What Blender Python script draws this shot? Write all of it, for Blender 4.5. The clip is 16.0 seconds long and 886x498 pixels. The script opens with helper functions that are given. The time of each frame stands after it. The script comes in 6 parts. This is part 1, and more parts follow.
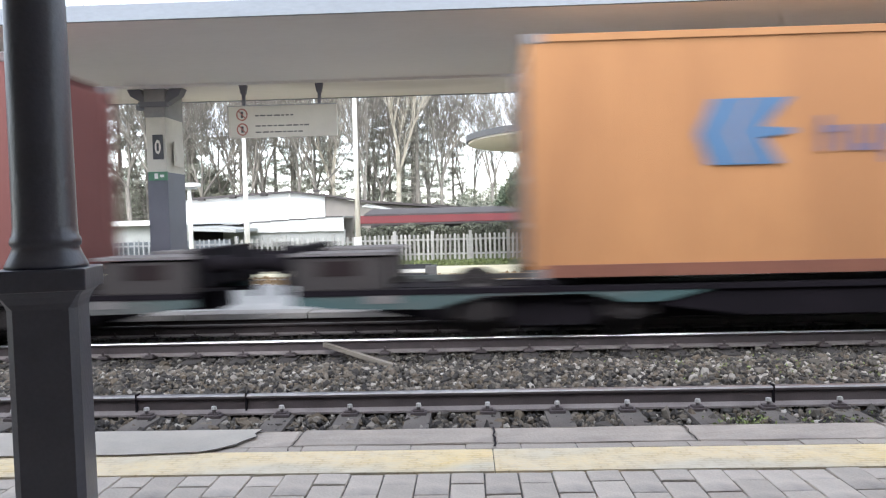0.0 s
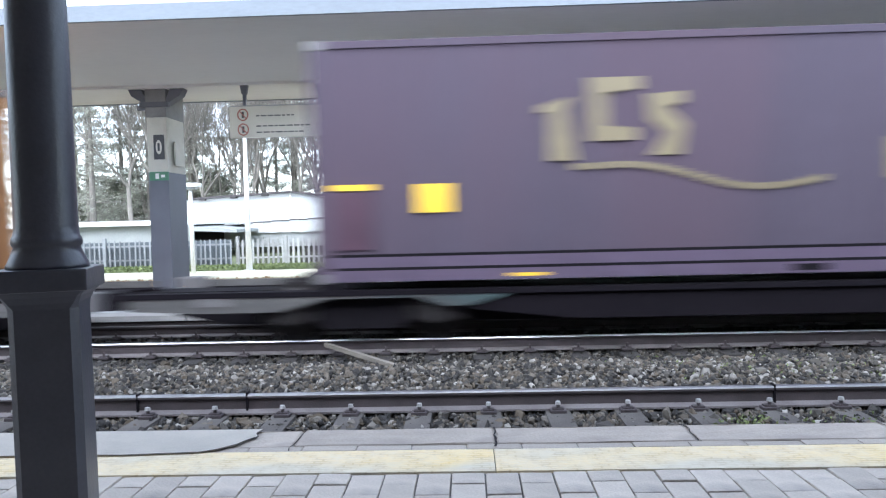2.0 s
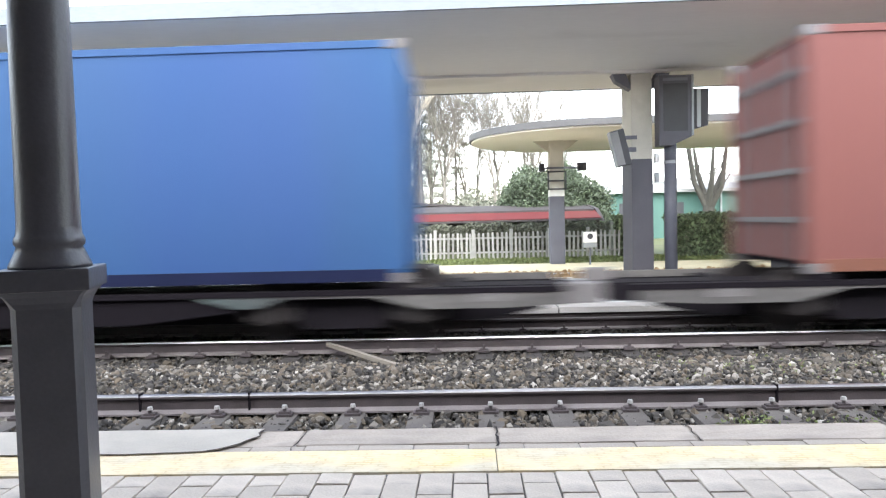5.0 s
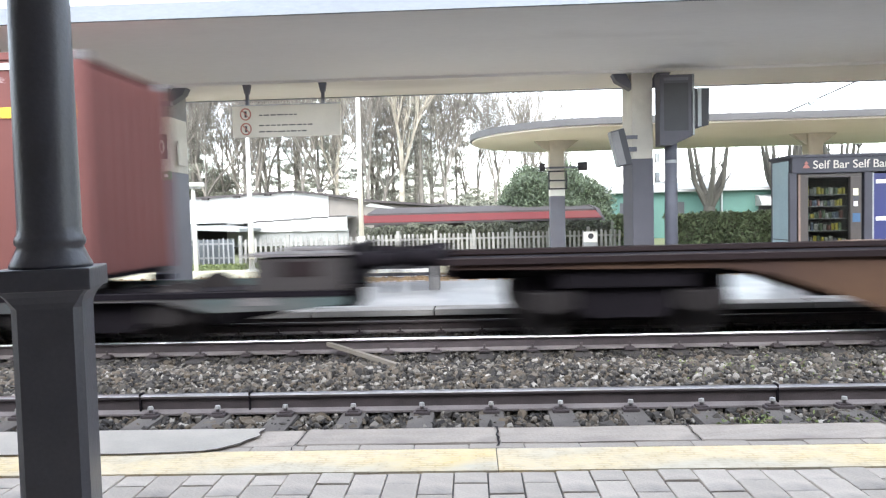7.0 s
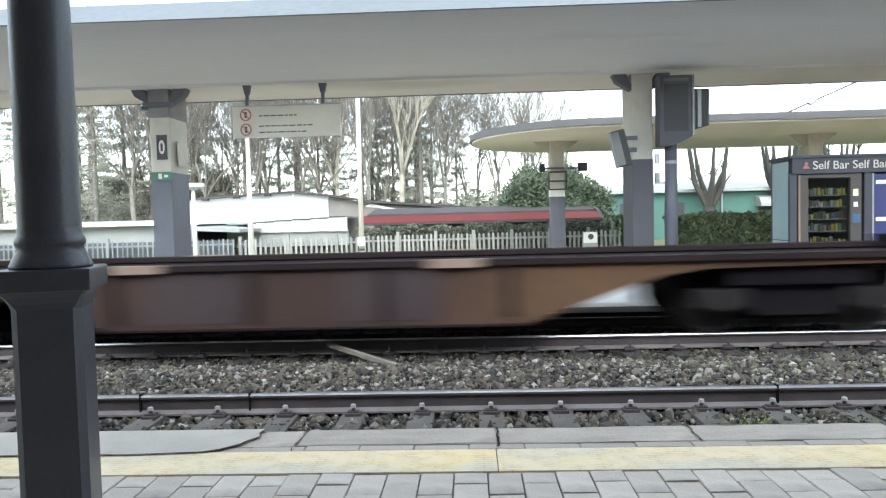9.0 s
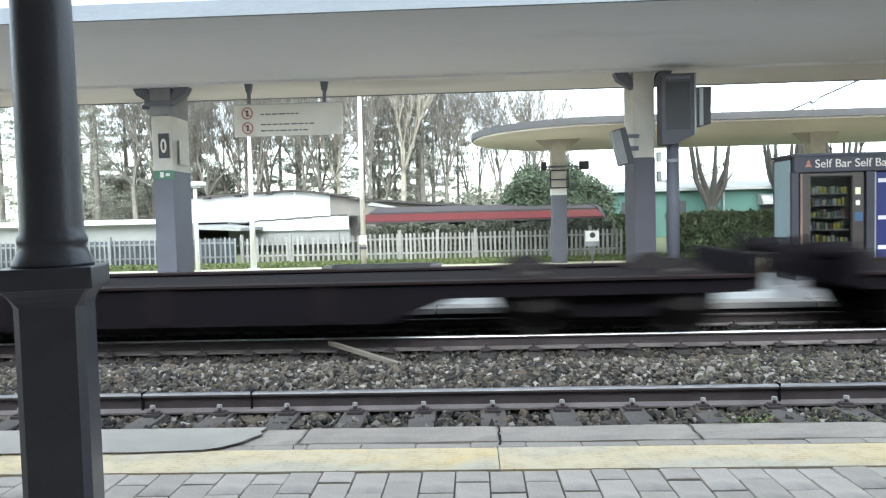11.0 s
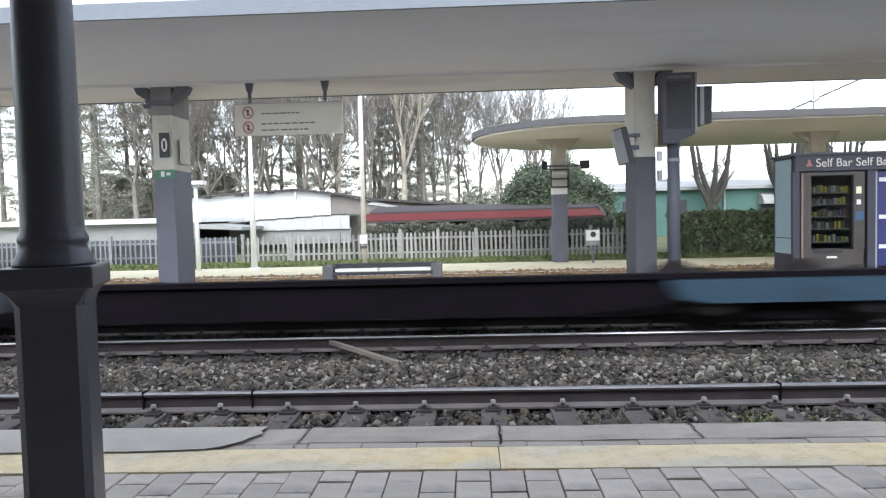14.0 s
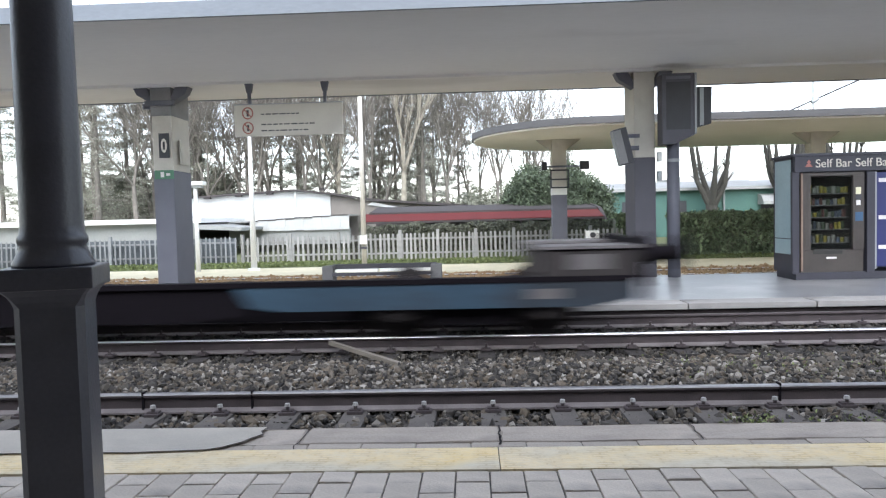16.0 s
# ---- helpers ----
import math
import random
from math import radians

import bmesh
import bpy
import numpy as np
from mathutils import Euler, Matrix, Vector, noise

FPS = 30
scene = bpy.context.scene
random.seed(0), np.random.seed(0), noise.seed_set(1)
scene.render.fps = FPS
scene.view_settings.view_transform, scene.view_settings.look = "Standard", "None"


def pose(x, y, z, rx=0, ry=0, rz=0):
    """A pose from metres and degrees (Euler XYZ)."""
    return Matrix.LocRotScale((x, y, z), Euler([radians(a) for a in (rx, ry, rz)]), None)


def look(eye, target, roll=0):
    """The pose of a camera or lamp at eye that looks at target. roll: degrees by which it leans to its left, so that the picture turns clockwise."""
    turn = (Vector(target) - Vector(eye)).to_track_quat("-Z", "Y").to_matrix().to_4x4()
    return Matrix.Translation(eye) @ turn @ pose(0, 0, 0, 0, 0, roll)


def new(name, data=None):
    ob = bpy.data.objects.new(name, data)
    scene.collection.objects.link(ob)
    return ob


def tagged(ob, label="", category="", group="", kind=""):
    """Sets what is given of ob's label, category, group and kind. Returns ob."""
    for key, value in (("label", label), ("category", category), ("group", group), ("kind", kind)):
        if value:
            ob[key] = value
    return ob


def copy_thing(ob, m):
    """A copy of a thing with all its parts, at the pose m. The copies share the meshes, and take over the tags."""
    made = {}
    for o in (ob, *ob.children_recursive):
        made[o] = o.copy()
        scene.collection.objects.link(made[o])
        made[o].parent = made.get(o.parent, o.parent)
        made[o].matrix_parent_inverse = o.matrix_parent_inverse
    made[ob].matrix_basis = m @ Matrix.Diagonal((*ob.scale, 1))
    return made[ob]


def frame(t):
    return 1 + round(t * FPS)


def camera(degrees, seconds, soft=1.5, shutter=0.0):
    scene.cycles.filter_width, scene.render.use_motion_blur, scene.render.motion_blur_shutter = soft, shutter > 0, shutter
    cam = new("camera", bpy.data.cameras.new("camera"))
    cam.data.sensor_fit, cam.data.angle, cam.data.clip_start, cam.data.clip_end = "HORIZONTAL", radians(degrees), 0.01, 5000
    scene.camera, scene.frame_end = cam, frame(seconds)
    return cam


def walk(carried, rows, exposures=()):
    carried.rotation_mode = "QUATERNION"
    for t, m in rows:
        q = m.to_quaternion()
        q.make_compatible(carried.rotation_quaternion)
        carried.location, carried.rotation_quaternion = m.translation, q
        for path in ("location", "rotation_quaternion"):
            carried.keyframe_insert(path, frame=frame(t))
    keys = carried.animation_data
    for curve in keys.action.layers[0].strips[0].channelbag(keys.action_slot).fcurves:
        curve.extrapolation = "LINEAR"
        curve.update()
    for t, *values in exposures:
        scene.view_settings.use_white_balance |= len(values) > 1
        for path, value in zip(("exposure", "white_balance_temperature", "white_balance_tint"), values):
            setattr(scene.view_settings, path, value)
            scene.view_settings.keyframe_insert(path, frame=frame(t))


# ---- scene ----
EYE = (0.0, 0.0, 1.514)
LENS = 64.2
BASE = look(EYE, (-0.03829, 0.99827, 1.514 - 0.04424), -1.418)


def aim(dx, dy):
    """Small turns of the resting camera, in thousandths of its focal length."""
    return BASE @ pose(0, 0, 0, math.degrees(dy / 1250), math.degrees(dx / 1250), 0)


cam = camera(LENS, 16.0, soft=1.25, shutter=0.9)
DRIFT = ((0, -6, 0), (0.5, -6, 2), (1, -5, 2), (1.5, -4.5, 2), (2, -4.5, 0), (2.5, -4, -3), (3, -3.5, -3), (3.5, -4, -2),
         (4, -3, 0), (6.5, 0, -1.5), (7, 0, -1), (7.5, -1, 0), (8, 0, 0), (8.5, -0.5, 0), (9, 0, 0), (11.5, 3, -3),
         (12, 1.5, -1), (12.5, 1.5, -1), (13, 2, -2), (13.5, 3.5, -4.5), (14, 4, -4), (14.5, 3.5, -3.5), (15, 4.5, -3.5),
         (15.5, 3.5, -3), (16, 3.5, -3))
EXPO = ((0, 2.22, 6400, 9), (0.5, 2.19, 5800, 8), (1, 2.22, 5300, 6), (1.5, 2.25, 5500, 4), (2, 2.34, 5750, 7), (2.5, 2.89, 6000, 8), (3, 2.93, 6300, 7),
        (3.5, 2.69, 6450, 6), (4, 2.63, 6650, 8), (6.5, 3.07, 6450, 8), (7, 2.63, 6450, 8), (7.5, 2.35, 6350, 5), (8, 2.25, 6300, 2), (9, 2.25, 6300, 1),
        (11.5, 2.19, 6250, 1), (12, 1.79, 6250, 2), (12.5, 1.73, 6300, 5), (13.5, 1.84, 6300, 9), (16, 1.85, 6300, 9))
walk(cam, [(t, aim(dx, dy)) for t, dx, dy in DRIFT], EXPO)

# ---- light: a bright overcast day ----
world = bpy.data.worlds.new("overcast_sky")
scene.world = world
world.use_nodes = True
wn = world.node_tree.nodes
wl = world.node_tree.links
sky = wn.new("ShaderNodeTexSky")
sky.sky_type = 'NISHITA'
sky.sun_disc = False
sky.sun_elevation = radians(42)
sky.sun_rotation = radians(180)
sky.air_density, sky.dust_density, sky.ozone_density = 1.0, 1.0, 1.0
hsv = wn.new("ShaderNodeHueSaturation")
hsv.inputs["Saturation"].default_value = 0.45
wl.new(sky.outputs[0], hsv.inputs["Color"])
wl.new(hsv.outputs[0], wn["Background"].inputs["Color"])
wn["Background"].inputs["Strength"].default_value = 0.15
sun = new("sun", bpy.data.lights.new("sun", 'SUN'))
sun.data.energy, sun.data.angle, sun.data.color = 0.75, radians(60), (1.0, 0.98, 0.96)
sun.matrix_world = look((-3, -18, 20), (0, 0, 0))


# ---- materials ----
def rgb(c):
    return (c[0], c[1], c[2], 1.0)


def mat(name, a, b=None, rough=0.7, metal=0.0, scale=8.0, fine=60.0, bump=0.15, spots=None, spot_at=0.62, rnd=0.0,
        stretch=(1, 1, 1), alpha=None):
    """A surface of two tones mixed by coarse and fine noise, with optional stains and a fine relief."""
    m = bpy.data.materials.new(name)
    m.use_nodes = True
    n, l = m.node_tree.nodes, m.node_tree.links
    bs = n["Principled BSDF"]
    b = b or tuple(x * 0.75 for x in a)
    tc = n.new("ShaderNodeTexCoord")
    mp = n.new("ShaderNodeMapping")
    mp.inputs["Scale"].default_value = stretch
    l.new(tc.outputs["Object"], mp.inputs["Vector"])
    n1, n2 = n.new("ShaderNodeTexNoise"), n.new("ShaderNodeTexNoise")
    n1.inputs["Scale"].default_value, n1.inputs["Detail"].default_value = scale, 6
    n2.inputs["Scale"].default_value, n2.inputs["Detail"].default_value = fine, 3
    for x in (n1, n2):
        l.new(mp.outputs[0], x.inputs["Vector"])
    add = n.new("ShaderNodeMath")
    add.operation = 'MULTIPLY_ADD'
    l.new(n2.outputs["Fac"], add.inputs[0])
    add.inputs[1].default_value = 0.5
    l.new(n1.outputs["Fac"], add.inputs[2])
    rmp = n.new("ShaderNodeValToRGB")
    rmp.color_ramp.elements[0].position, rmp.color_ramp.elements[1].position = 0.5, 1.0
    rmp.color_ramp.elements[0].color, rmp.color_ramp.elements[1].color = rgb(b), rgb(a)
    l.new(add.outputs[0], rmp.inputs[0])
    col = rmp.outputs[0]
    if spots:
        n3 = n.new("ShaderNodeTexNoise")
        n3.inputs["Scale"].default_value, n3.inputs["Detail"].default_value = scale * 0.45, 8
        l.new(mp.outputs[0], n3.inputs["Vector"])
        r3 = n.new("ShaderNodeValToRGB")
        r3.color_ramp.elements[0].position, r3.color_ramp.elements[1].position = spot_at - 0.06, spot_at + 0.06
        l.new(n3.outputs["Fac"], r3.inputs[0])
        mx = n.new("ShaderNodeMixRGB")
        l.new(r3.outputs[0], mx.inputs[0])
        l.new(col, mx.inputs[1])
        mx.inputs[2].default_value = rgb(spots)
        col = mx.outputs[0]
    if rnd:
        oi = n.new("ShaderNodeObjectInfo")
        ge = n.new("ShaderNodeNewGeometry")
        ad = n.new("ShaderNodeMath")
        l.new(oi.outputs["Random"], ad.inputs[0])
        l.new(ge.outputs["Random Per Island"], ad.inputs[1])
        fr = n.new("ShaderNodeMath")
        fr.operation = 'FRACT'
        l.new(ad.outputs[0], fr.inputs[0])
        mr = n.new("ShaderNodeMapRange")
        mr.inputs["To Min"].default_value, mr.inputs["To Max"].default_value = 1 - rnd, 1 + rnd
        l.new(fr.outputs[0], mr.inputs["Value"])
        hv = n.new("ShaderNodeHueSaturation")
        l.new(mr.outputs[0], hv.inputs["Value"])
        l.new(col, hv.inputs["Color"])
        col = hv.outputs[0]
    l.new(col, bs.inputs["Base Color"])
    bs.inputs["Metallic"].default_value = metal
    rr = n.new("ShaderNodeMapRange")
    rr.inputs["To Min"].default_value, rr.inputs["To Max"].default_value = max(0.02, rough - 0.1), min(1, rough + 0.1)
    l.new(n1.outputs["Fac"], rr.inputs["Value"])
    l.new(rr.outputs[0], bs.inputs["Roughness"])
    if bump:
        bp = n.new("ShaderNodeBump")
        bp.inputs["Strength"].default_value, bp.inputs["Distance"].default_value = bump, 0.02
        l.new(add.outputs[0], bp.inputs["Height"])
        l.new(bp.outputs[0], bs.inputs["Normal"])
    return m


def glow(name, c, s):
    m = bpy.data.materials.new(name)
    m.use_nodes = True
    bs = m.node_tree.nodes["Principled BSDF"]
    bs.inputs["Base Color"].default_value = rgb(c)
    bs.inputs["Emission Color"].default_value = rgb(c)
    bs.inputs["Emission Strength"].default_value = s
    return m


def glass_mat(name, c):
    m = bpy.data.materials.new(name)
    m.use_nodes = True
    n, l = m.node_tree.nodes, m.node_tree.links
    tr, gl, mx, fr = n.new("ShaderNodeBsdfTransparent"), n.new("ShaderNodeBsdfGlossy"), n.new("ShaderNodeMixShader"), n.new("ShaderNodeFresnel")
    tr.inputs[0].default_value = rgb(c)
    gl.inputs["Roughness"].default_value = 0.03
    fr.inputs[0].default_value = 1.5
    l.new(fr.outputs[0], mx.inputs[0])
    l.new(tr.outputs[0], mx.inputs[1])
    l.new(gl.outputs[0], mx.inputs[2])
    l.new(mx.outputs[0], n["Material Output"].inputs[0])
    return m


M = dict(
    iron=mat("dark_painted_iron", (0.066, 0.066, 0.083), (0.046, 0.047, 0.060), 0.36, 0, 6, 90, 0.1, (0.042, 0.042, 0.05), 0.64),
    paver=mat("grey_paver", (0.66, 0.58, 0.495), (0.50, 0.437, 0.372), 0.8, 0, 5, 80, 0.25, (0.38, 0.335, 0.297), 0.60, 0.12),
    joint=mat("dark_joint", (0.19, 0.175, 0.16), (0.10, 0.094, 0.088), 0.95, 0, 20, 120, 0.3),
    yellow=mat("worn_yellow_strip", (0.90, 0.69, 0.33), (0.80, 0.69, 0.52), 0.85, 0, 3.4, 60, 0.30, (0.72, 0.64, 0.50), 0.52, 0.03, (0.5, 1, 1)),
    kerb=mat("kerb_stone", (0.50, 0.432, 0.368), (0.355, 0.307, 0.265), 0.85, 0, 3.5, 60, 0.3, (0.33, 0.285, 0.25), 0.57, 0.10),
    mortar=mat("pale_mortar", (0.50, 0.455, 0.395), (0.40, 0.366, 0.32), 0.85, 0, 4, 90, 0.2, (0.38, 0.345, 0.305), 0.62),
    concrete=mat("old_concrete", (0.34, 0.32, 0.30), (0.22, 0.21, 0.20), 0.85, 0, 1.5, 60, 0.3, (0.16, 0.15, 0.14), 0.6),
    darkwall=mat("dark_platform_face", (0.05, 0.042, 0.044), (0.025, 0.022, 0.023), 0.9, 0, 1.5, 40, 0.4),
    railside=mat("rusted_rail", (0.088, 0.072, 0.076), (0.052, 0.043, 0.046), 0.7, 0.2, 5, 80, 0.3),
    railtop=mat("polished_rail_head", (0.80, 0.80, 0.82), (0.68, 0.68, 0.70), 0.34, 0.75, 6, 40, 0.02),
    railworn=mat("worn_rail_head", (0.46, 0.45, 0.47), (0.34, 0.33, 0.345), 0.36, 0.8, 6, 40, 0.04),
    railfoot=mat("skylit_rail_foot", (0.21, 0.19, 0.19), (0.13, 0.115, 0.115), 0.75, 0.1, 5, 80, 0.3),
    sleeper=mat("concrete_sleeper", (0.125, 0.112, 0.104), (0.07, 0.062, 0.058), 0.9, 0, 5, 90, 0.35, (0.13, 0.11, 0.10), 0.6, 0.1),
    steel=mat("galvanised_bolt", (0.55, 0.55, 0.55), (0.35, 0.34, 0.33), 0.5, 0.5, 20, 90, 0.1),
    stone=mat("ballast_stone", (0.21, 0.192, 0.17), (0.10, 0.09, 0.082), 0.9, 0, 14, 90, 0.3, None, 0.6, 0.75),
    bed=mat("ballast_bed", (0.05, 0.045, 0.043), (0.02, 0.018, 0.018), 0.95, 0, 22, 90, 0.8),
    soil=mat("brown_ballast", (0.42, 0.29, 0.165), (0.28, 0.19, 0.105), 0.95, 0, 6, 60, 0.5),
    ground=mat("earth_and_grass", (0.13, 0.15, 0.06), (0.09, 0.095, 0.05), 0.95, 0, 0.7, 20, 0.5),
    wet=mat("wet_asphalt", (0.25, 0.255, 0.27), (0.16, 0.165, 0.18), 0.34, 0, 1.2, 50, 0.2, (0.30, 0.30, 0.31), 0.58),
    farpave=mat("pale_paving", (0.66, 0.60, 0.43), (0.52, 0.475, 0.33), 0.85, 0, 2, 40, 0.2),
    soffit=mat("canopy_plaster", (0.93, 0.915, 0.885), (0.86, 0.845, 0.815), 0.85, 0, 0.5, 12, 0.1, (0.66, 0.64, 0.61), 0.64, 0, (0.35, 1, 1)),
    soffit2=mat("cream_plaster", (0.90, 0.86, 0.785), (0.82, 0.78, 0.70), 0.85, 0, 0.5, 12, 0.1),
    fascia=mat("blue_grey_fascia", (0.16, 0.18, 0.21), (0.12, 0.135, 0.16), 0.55, 0.1, 1, 30, 0.1, None, 0.6, 0, (0.3, 1, 1)),
    cream=mat("cream_column", (0.58, 0.55, 0.49), (0.48, 0.45, 0.40), 0.8, 0, 2, 40, 0.2, (0.42, 0.39, 0.35), 0.66),
    capital=mat("grey_column_head", (0.26, 0.255, 0.26), (0.19, 0.187, 0.195), 0.8, 0, 2, 40, 0.15),
    slate=mat("slate_paint", (0.135, 0.138, 0.168), (0.105, 0.108, 0.135), 0.6, 0, 2, 50, 0.15),
    signwhite=mat("sign_panel", (0.64, 0.605, 0.54), (0.58, 0.545, 0.49), 0.6, 0, 2, 30, 0.03),
    ink=mat("dark_ink", (0.07, 0.07, 0.08), (0.05, 0.05, 0.06), 0.6, 0, 4, 30, 0),
    red=mat("sign_red", (0.40, 0.16, 0.13), (0.34, 0.13, 0.11), 0.6, 0, 4, 30, 0),
    green=mat("sign_green", (0.09, 0.22, 0.14), (0.07, 0.18, 0.11), 0.6, 0, 4, 30, 0),
    white=mat("white_paint", (0.80, 0.80, 0.78), (0.70, 0.70, 0.68), 0.6, 0, 3, 40, 0.08),
    shed=mat("white_render", (0.52, 0.525, 0.515), (0.43, 0.435, 0.425), 0.85, 0, 0.8, 12, 0.15, (0.34, 0.335, 0.32), 0.64),
    shedgrey=mat("grey_cladding", (0.34, 0.345, 0.335), (0.26, 0.265, 0.26), 0.7, 0.1, 0.8, 12, 0.1),
    redroof=mat("red_roof_sheet", (0.145, 0.034, 0.034), (0.11, 0.028, 0.028), 0.75, 0, 1, 20, 0.1, (0.13, 0.04, 0.036), 0.62),
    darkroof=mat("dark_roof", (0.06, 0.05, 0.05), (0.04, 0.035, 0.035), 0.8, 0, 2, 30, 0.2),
    greenwall=mat("teal_green_wall", (0.075, 0.16, 0.135), (0.06, 0.13, 0.11), 0.75, 0, 0.6, 10, 0.1),
    fence=mat("weathered_fence", (0.37, 0.365, 0.35), (0.26, 0.255, 0.245), 0.85, 0, 6, 60, 0.2, None, 0.6, 0.25),
    fencedark=mat("grey_steel_fence", (0.27, 0.28, 0.29), (0.2, 0.205, 0.21), 0.6, 0.2, 6, 60, 0.1, None, 0.6, 0.2),
    leaf=mat("evergreen_leaf", (0.105, 0.135, 0.080), (0.045, 0.062, 0.038), 0.6, 0, 3, 20, 0, None, 0.6, 0.5),
    hedge=mat("hedge_leaf", (0.26, 0.32, 0.19), (0.11, 0.145, 0.085), 0.6, 0, 3, 20, 0, None, 0.6, 0.5),
    ivy=mat("grey_green_foliage", (0.21, 0.215, 0.165), (0.13, 0.135, 0.10), 0.7, 0, 3, 20, 0, None, 0.6, 0.4),
    hay=mat("dry_creeper", (0.14, 0.145, 0.105), (0.075, 0.08, 0.058), 0.8, 0, 3, 20, 0, None, 0.6, 0.4),
    grass=mat("grass_blade", (0.17, 0.20, 0.075), (0.11, 0.14, 0.05), 0.8, 0, 1, 20, 0, None, 0.6, 0.35),
    bark=mat("grey_brown_bark", (0.21, 0.19, 0.168), (0.125, 0.113, 0.10), 0.9, 0, 2, 30, 0.4, None, 0.6, 0.2),
    barkpale=mat("pale_plane_bark", (0.42, 0.38, 0.31), (0.26, 0.235, 0.2), 0.85, 0, 1.5, 20, 0.3, (0.18, 0.16, 0.13), 0.6),
    housing=mat("purple_grey_housing", (0.085, 0.082, 0.10), (0.062, 0.06, 0.075), 0.55, 0.1, 3, 40, 0.05),
    slatedark=mat("darker_slate", (0.082, 0.080, 0.098), (0.062, 0.060, 0.075), 0.6, 0, 2, 50, 0.15),
    box=mat("dark_housing", (0.04, 0.04, 0.048), (0.028, 0.028, 0.034), 0.5, 0.1, 3, 40, 0.05),
    grey=mat("grey_metal", (0.34, 0.36, 0.37), (0.27, 0.285, 0.295), 0.5, 0.3, 3, 40, 0.05),
    wood=mat("weathered_timber", (0.22, 0.195, 0.165), (0.13, 0.115, 0.098), 0.9, 0, 3, 60, 0.4, None, 0.6, 0, (1, 6, 6)),
    # rolling stock
    orange=mat("orange_container_paint", (0.385, 0.196, 0.089), (0.318, 0.158, 0.071), 0.7, 0, 0.8, 9, 0.05, (0.275, 0.137, 0.065), 0.60, 0, (1, 1, 0.3)),
    purple=mat("purple_container_paint", (0.080, 0.067, 0.090), (0.064, 0.053, 0.072), 0.72, 0, 0.7, 18, 0.05, (0.08, 0.060, 0.08), 0.60, 0, (1, 1, 0.3)),
    blue=mat("blue_container_paint", (0.010, 0.057, 0.158), (0.007, 0.045, 0.128), 0.72, 0, 0.7, 18, 0.05, (0.008, 0.045, 0.15), 0.6, 0, (1, 1, 0.3)),
    redbox=mat("red_container_paint", (0.158, 0.067, 0.062), (0.134, 0.056, 0.052), 0.55, 0, 0.7, 18, 0.05, (0.15, 0.062, 0.055), 0.62, 0, (1, 1, 0.3)),
    logo=mat("logo_blue", (0.045, 0.11, 0.21), (0.038, 0.09, 0.175), 0.6, 0, 3, 30, 0),
    logodark=mat("lettering_dark", (0.10, 0.08, 0.13), (0.08, 0.065, 0.1), 0.55, 0, 3, 30, 0),
    gold=mat("lettering_yellow", (0.185, 0.15, 0.085), (0.155, 0.125, 0.075), 0.55, 0, 3, 30, 0),
    amber=mat("label_amber", (0.80, 0.50, 0.03), (0.75, 0.46, 0.03), 0.55, 0, 3, 30, 0),
    stain=mat("dark_purple_stain", (0.045, 0.036, 0.052), (0.035, 0.028, 0.042), 0.75, 0, 5, 30, 0),
    ochre=mat("faded_ochre_label", (0.42, 0.24, 0.03), (0.36, 0.20, 0.03), 0.6, 0, 3, 30, 0),
    decal=mat("white_decal", (0.74, 0.72, 0.72), (0.68, 0.66, 0.66), 0.55, 0, 3, 30, 0),
    greyedge=mat("worn_grey_rail", (0.15, 0.14, 0.145), (0.10, 0.093, 0.096), 0.6, 0.2, 3, 30, 0.1),
    sill=mat("grey_wagon_frame", (0.125, 0.12, 0.117), (0.04, 0.038, 0.041), 0.7, 0.1, 1.1, 14, 0.1, (0.05, 0.085, 0.088), 0.60, 0, (0.5, 1, 1)),
    sillblue=mat("blue_wagon_frame", (0.030, 0.070, 0.112), (0.016, 0.038, 0.064), 0.7, 0.05, 1.3, 14, 0.1, (0.018, 0.024, 0.034), 0.58, 0, (0.5, 1, 1)),
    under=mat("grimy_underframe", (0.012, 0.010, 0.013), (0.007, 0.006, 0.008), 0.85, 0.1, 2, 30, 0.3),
    rust=mat("brown_wagon_side", (0.118, 0.070, 0.041), (0.070, 0.041, 0.030), 0.75, 0, 0.6, 12, 0.15, (0.045, 0.029, 0.027), 0.58, 0, (0.6, 1, 0.6)),
    ruststrip=mat("brown_deck_rail", (0.022, 0.015, 0.016), (0.014, 0.010, 0.011), 0.75, 0.1, 1, 12, 0.15),
    endgrime=mat("brown_grimy_end", (0.034, 0.029, 0.029), (0.018, 0.015, 0.016), 0.85, 0, 2, 20, 0.15),
    darkpanel=mat("purple_brown_panel", (0.038, 0.024, 0.026), (0.022, 0.014, 0.018), 0.8, 0, 0.9, 12, 0.15),
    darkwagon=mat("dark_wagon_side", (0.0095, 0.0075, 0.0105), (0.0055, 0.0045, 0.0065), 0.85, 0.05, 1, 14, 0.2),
    wheel=mat("oily_wheel_steel", (0.025, 0.021, 0.022), (0.014, 0.012, 0.013), 0.6, 0.5, 4, 40, 0.1),
    tread=mat("bright_wheel_tread", (0.5, 0.5, 0.5), (0.4, 0.4, 0.4), 0.3, 0.9, 4, 40, 0.05),
    tank=mat("white_tank_shell", (0.52, 0.52, 0.47), (0.45, 0.45, 0.41), 0.45, 0, 0.6, 18, 0.03, (0.33, 0.32, 0.29), 0.64),
    navy=mat("navy_frame_paint", (0.009, 0.012, 0.038), (0.007, 0.010, 0.03), 0.6, 0, 2, 30, 0.05),
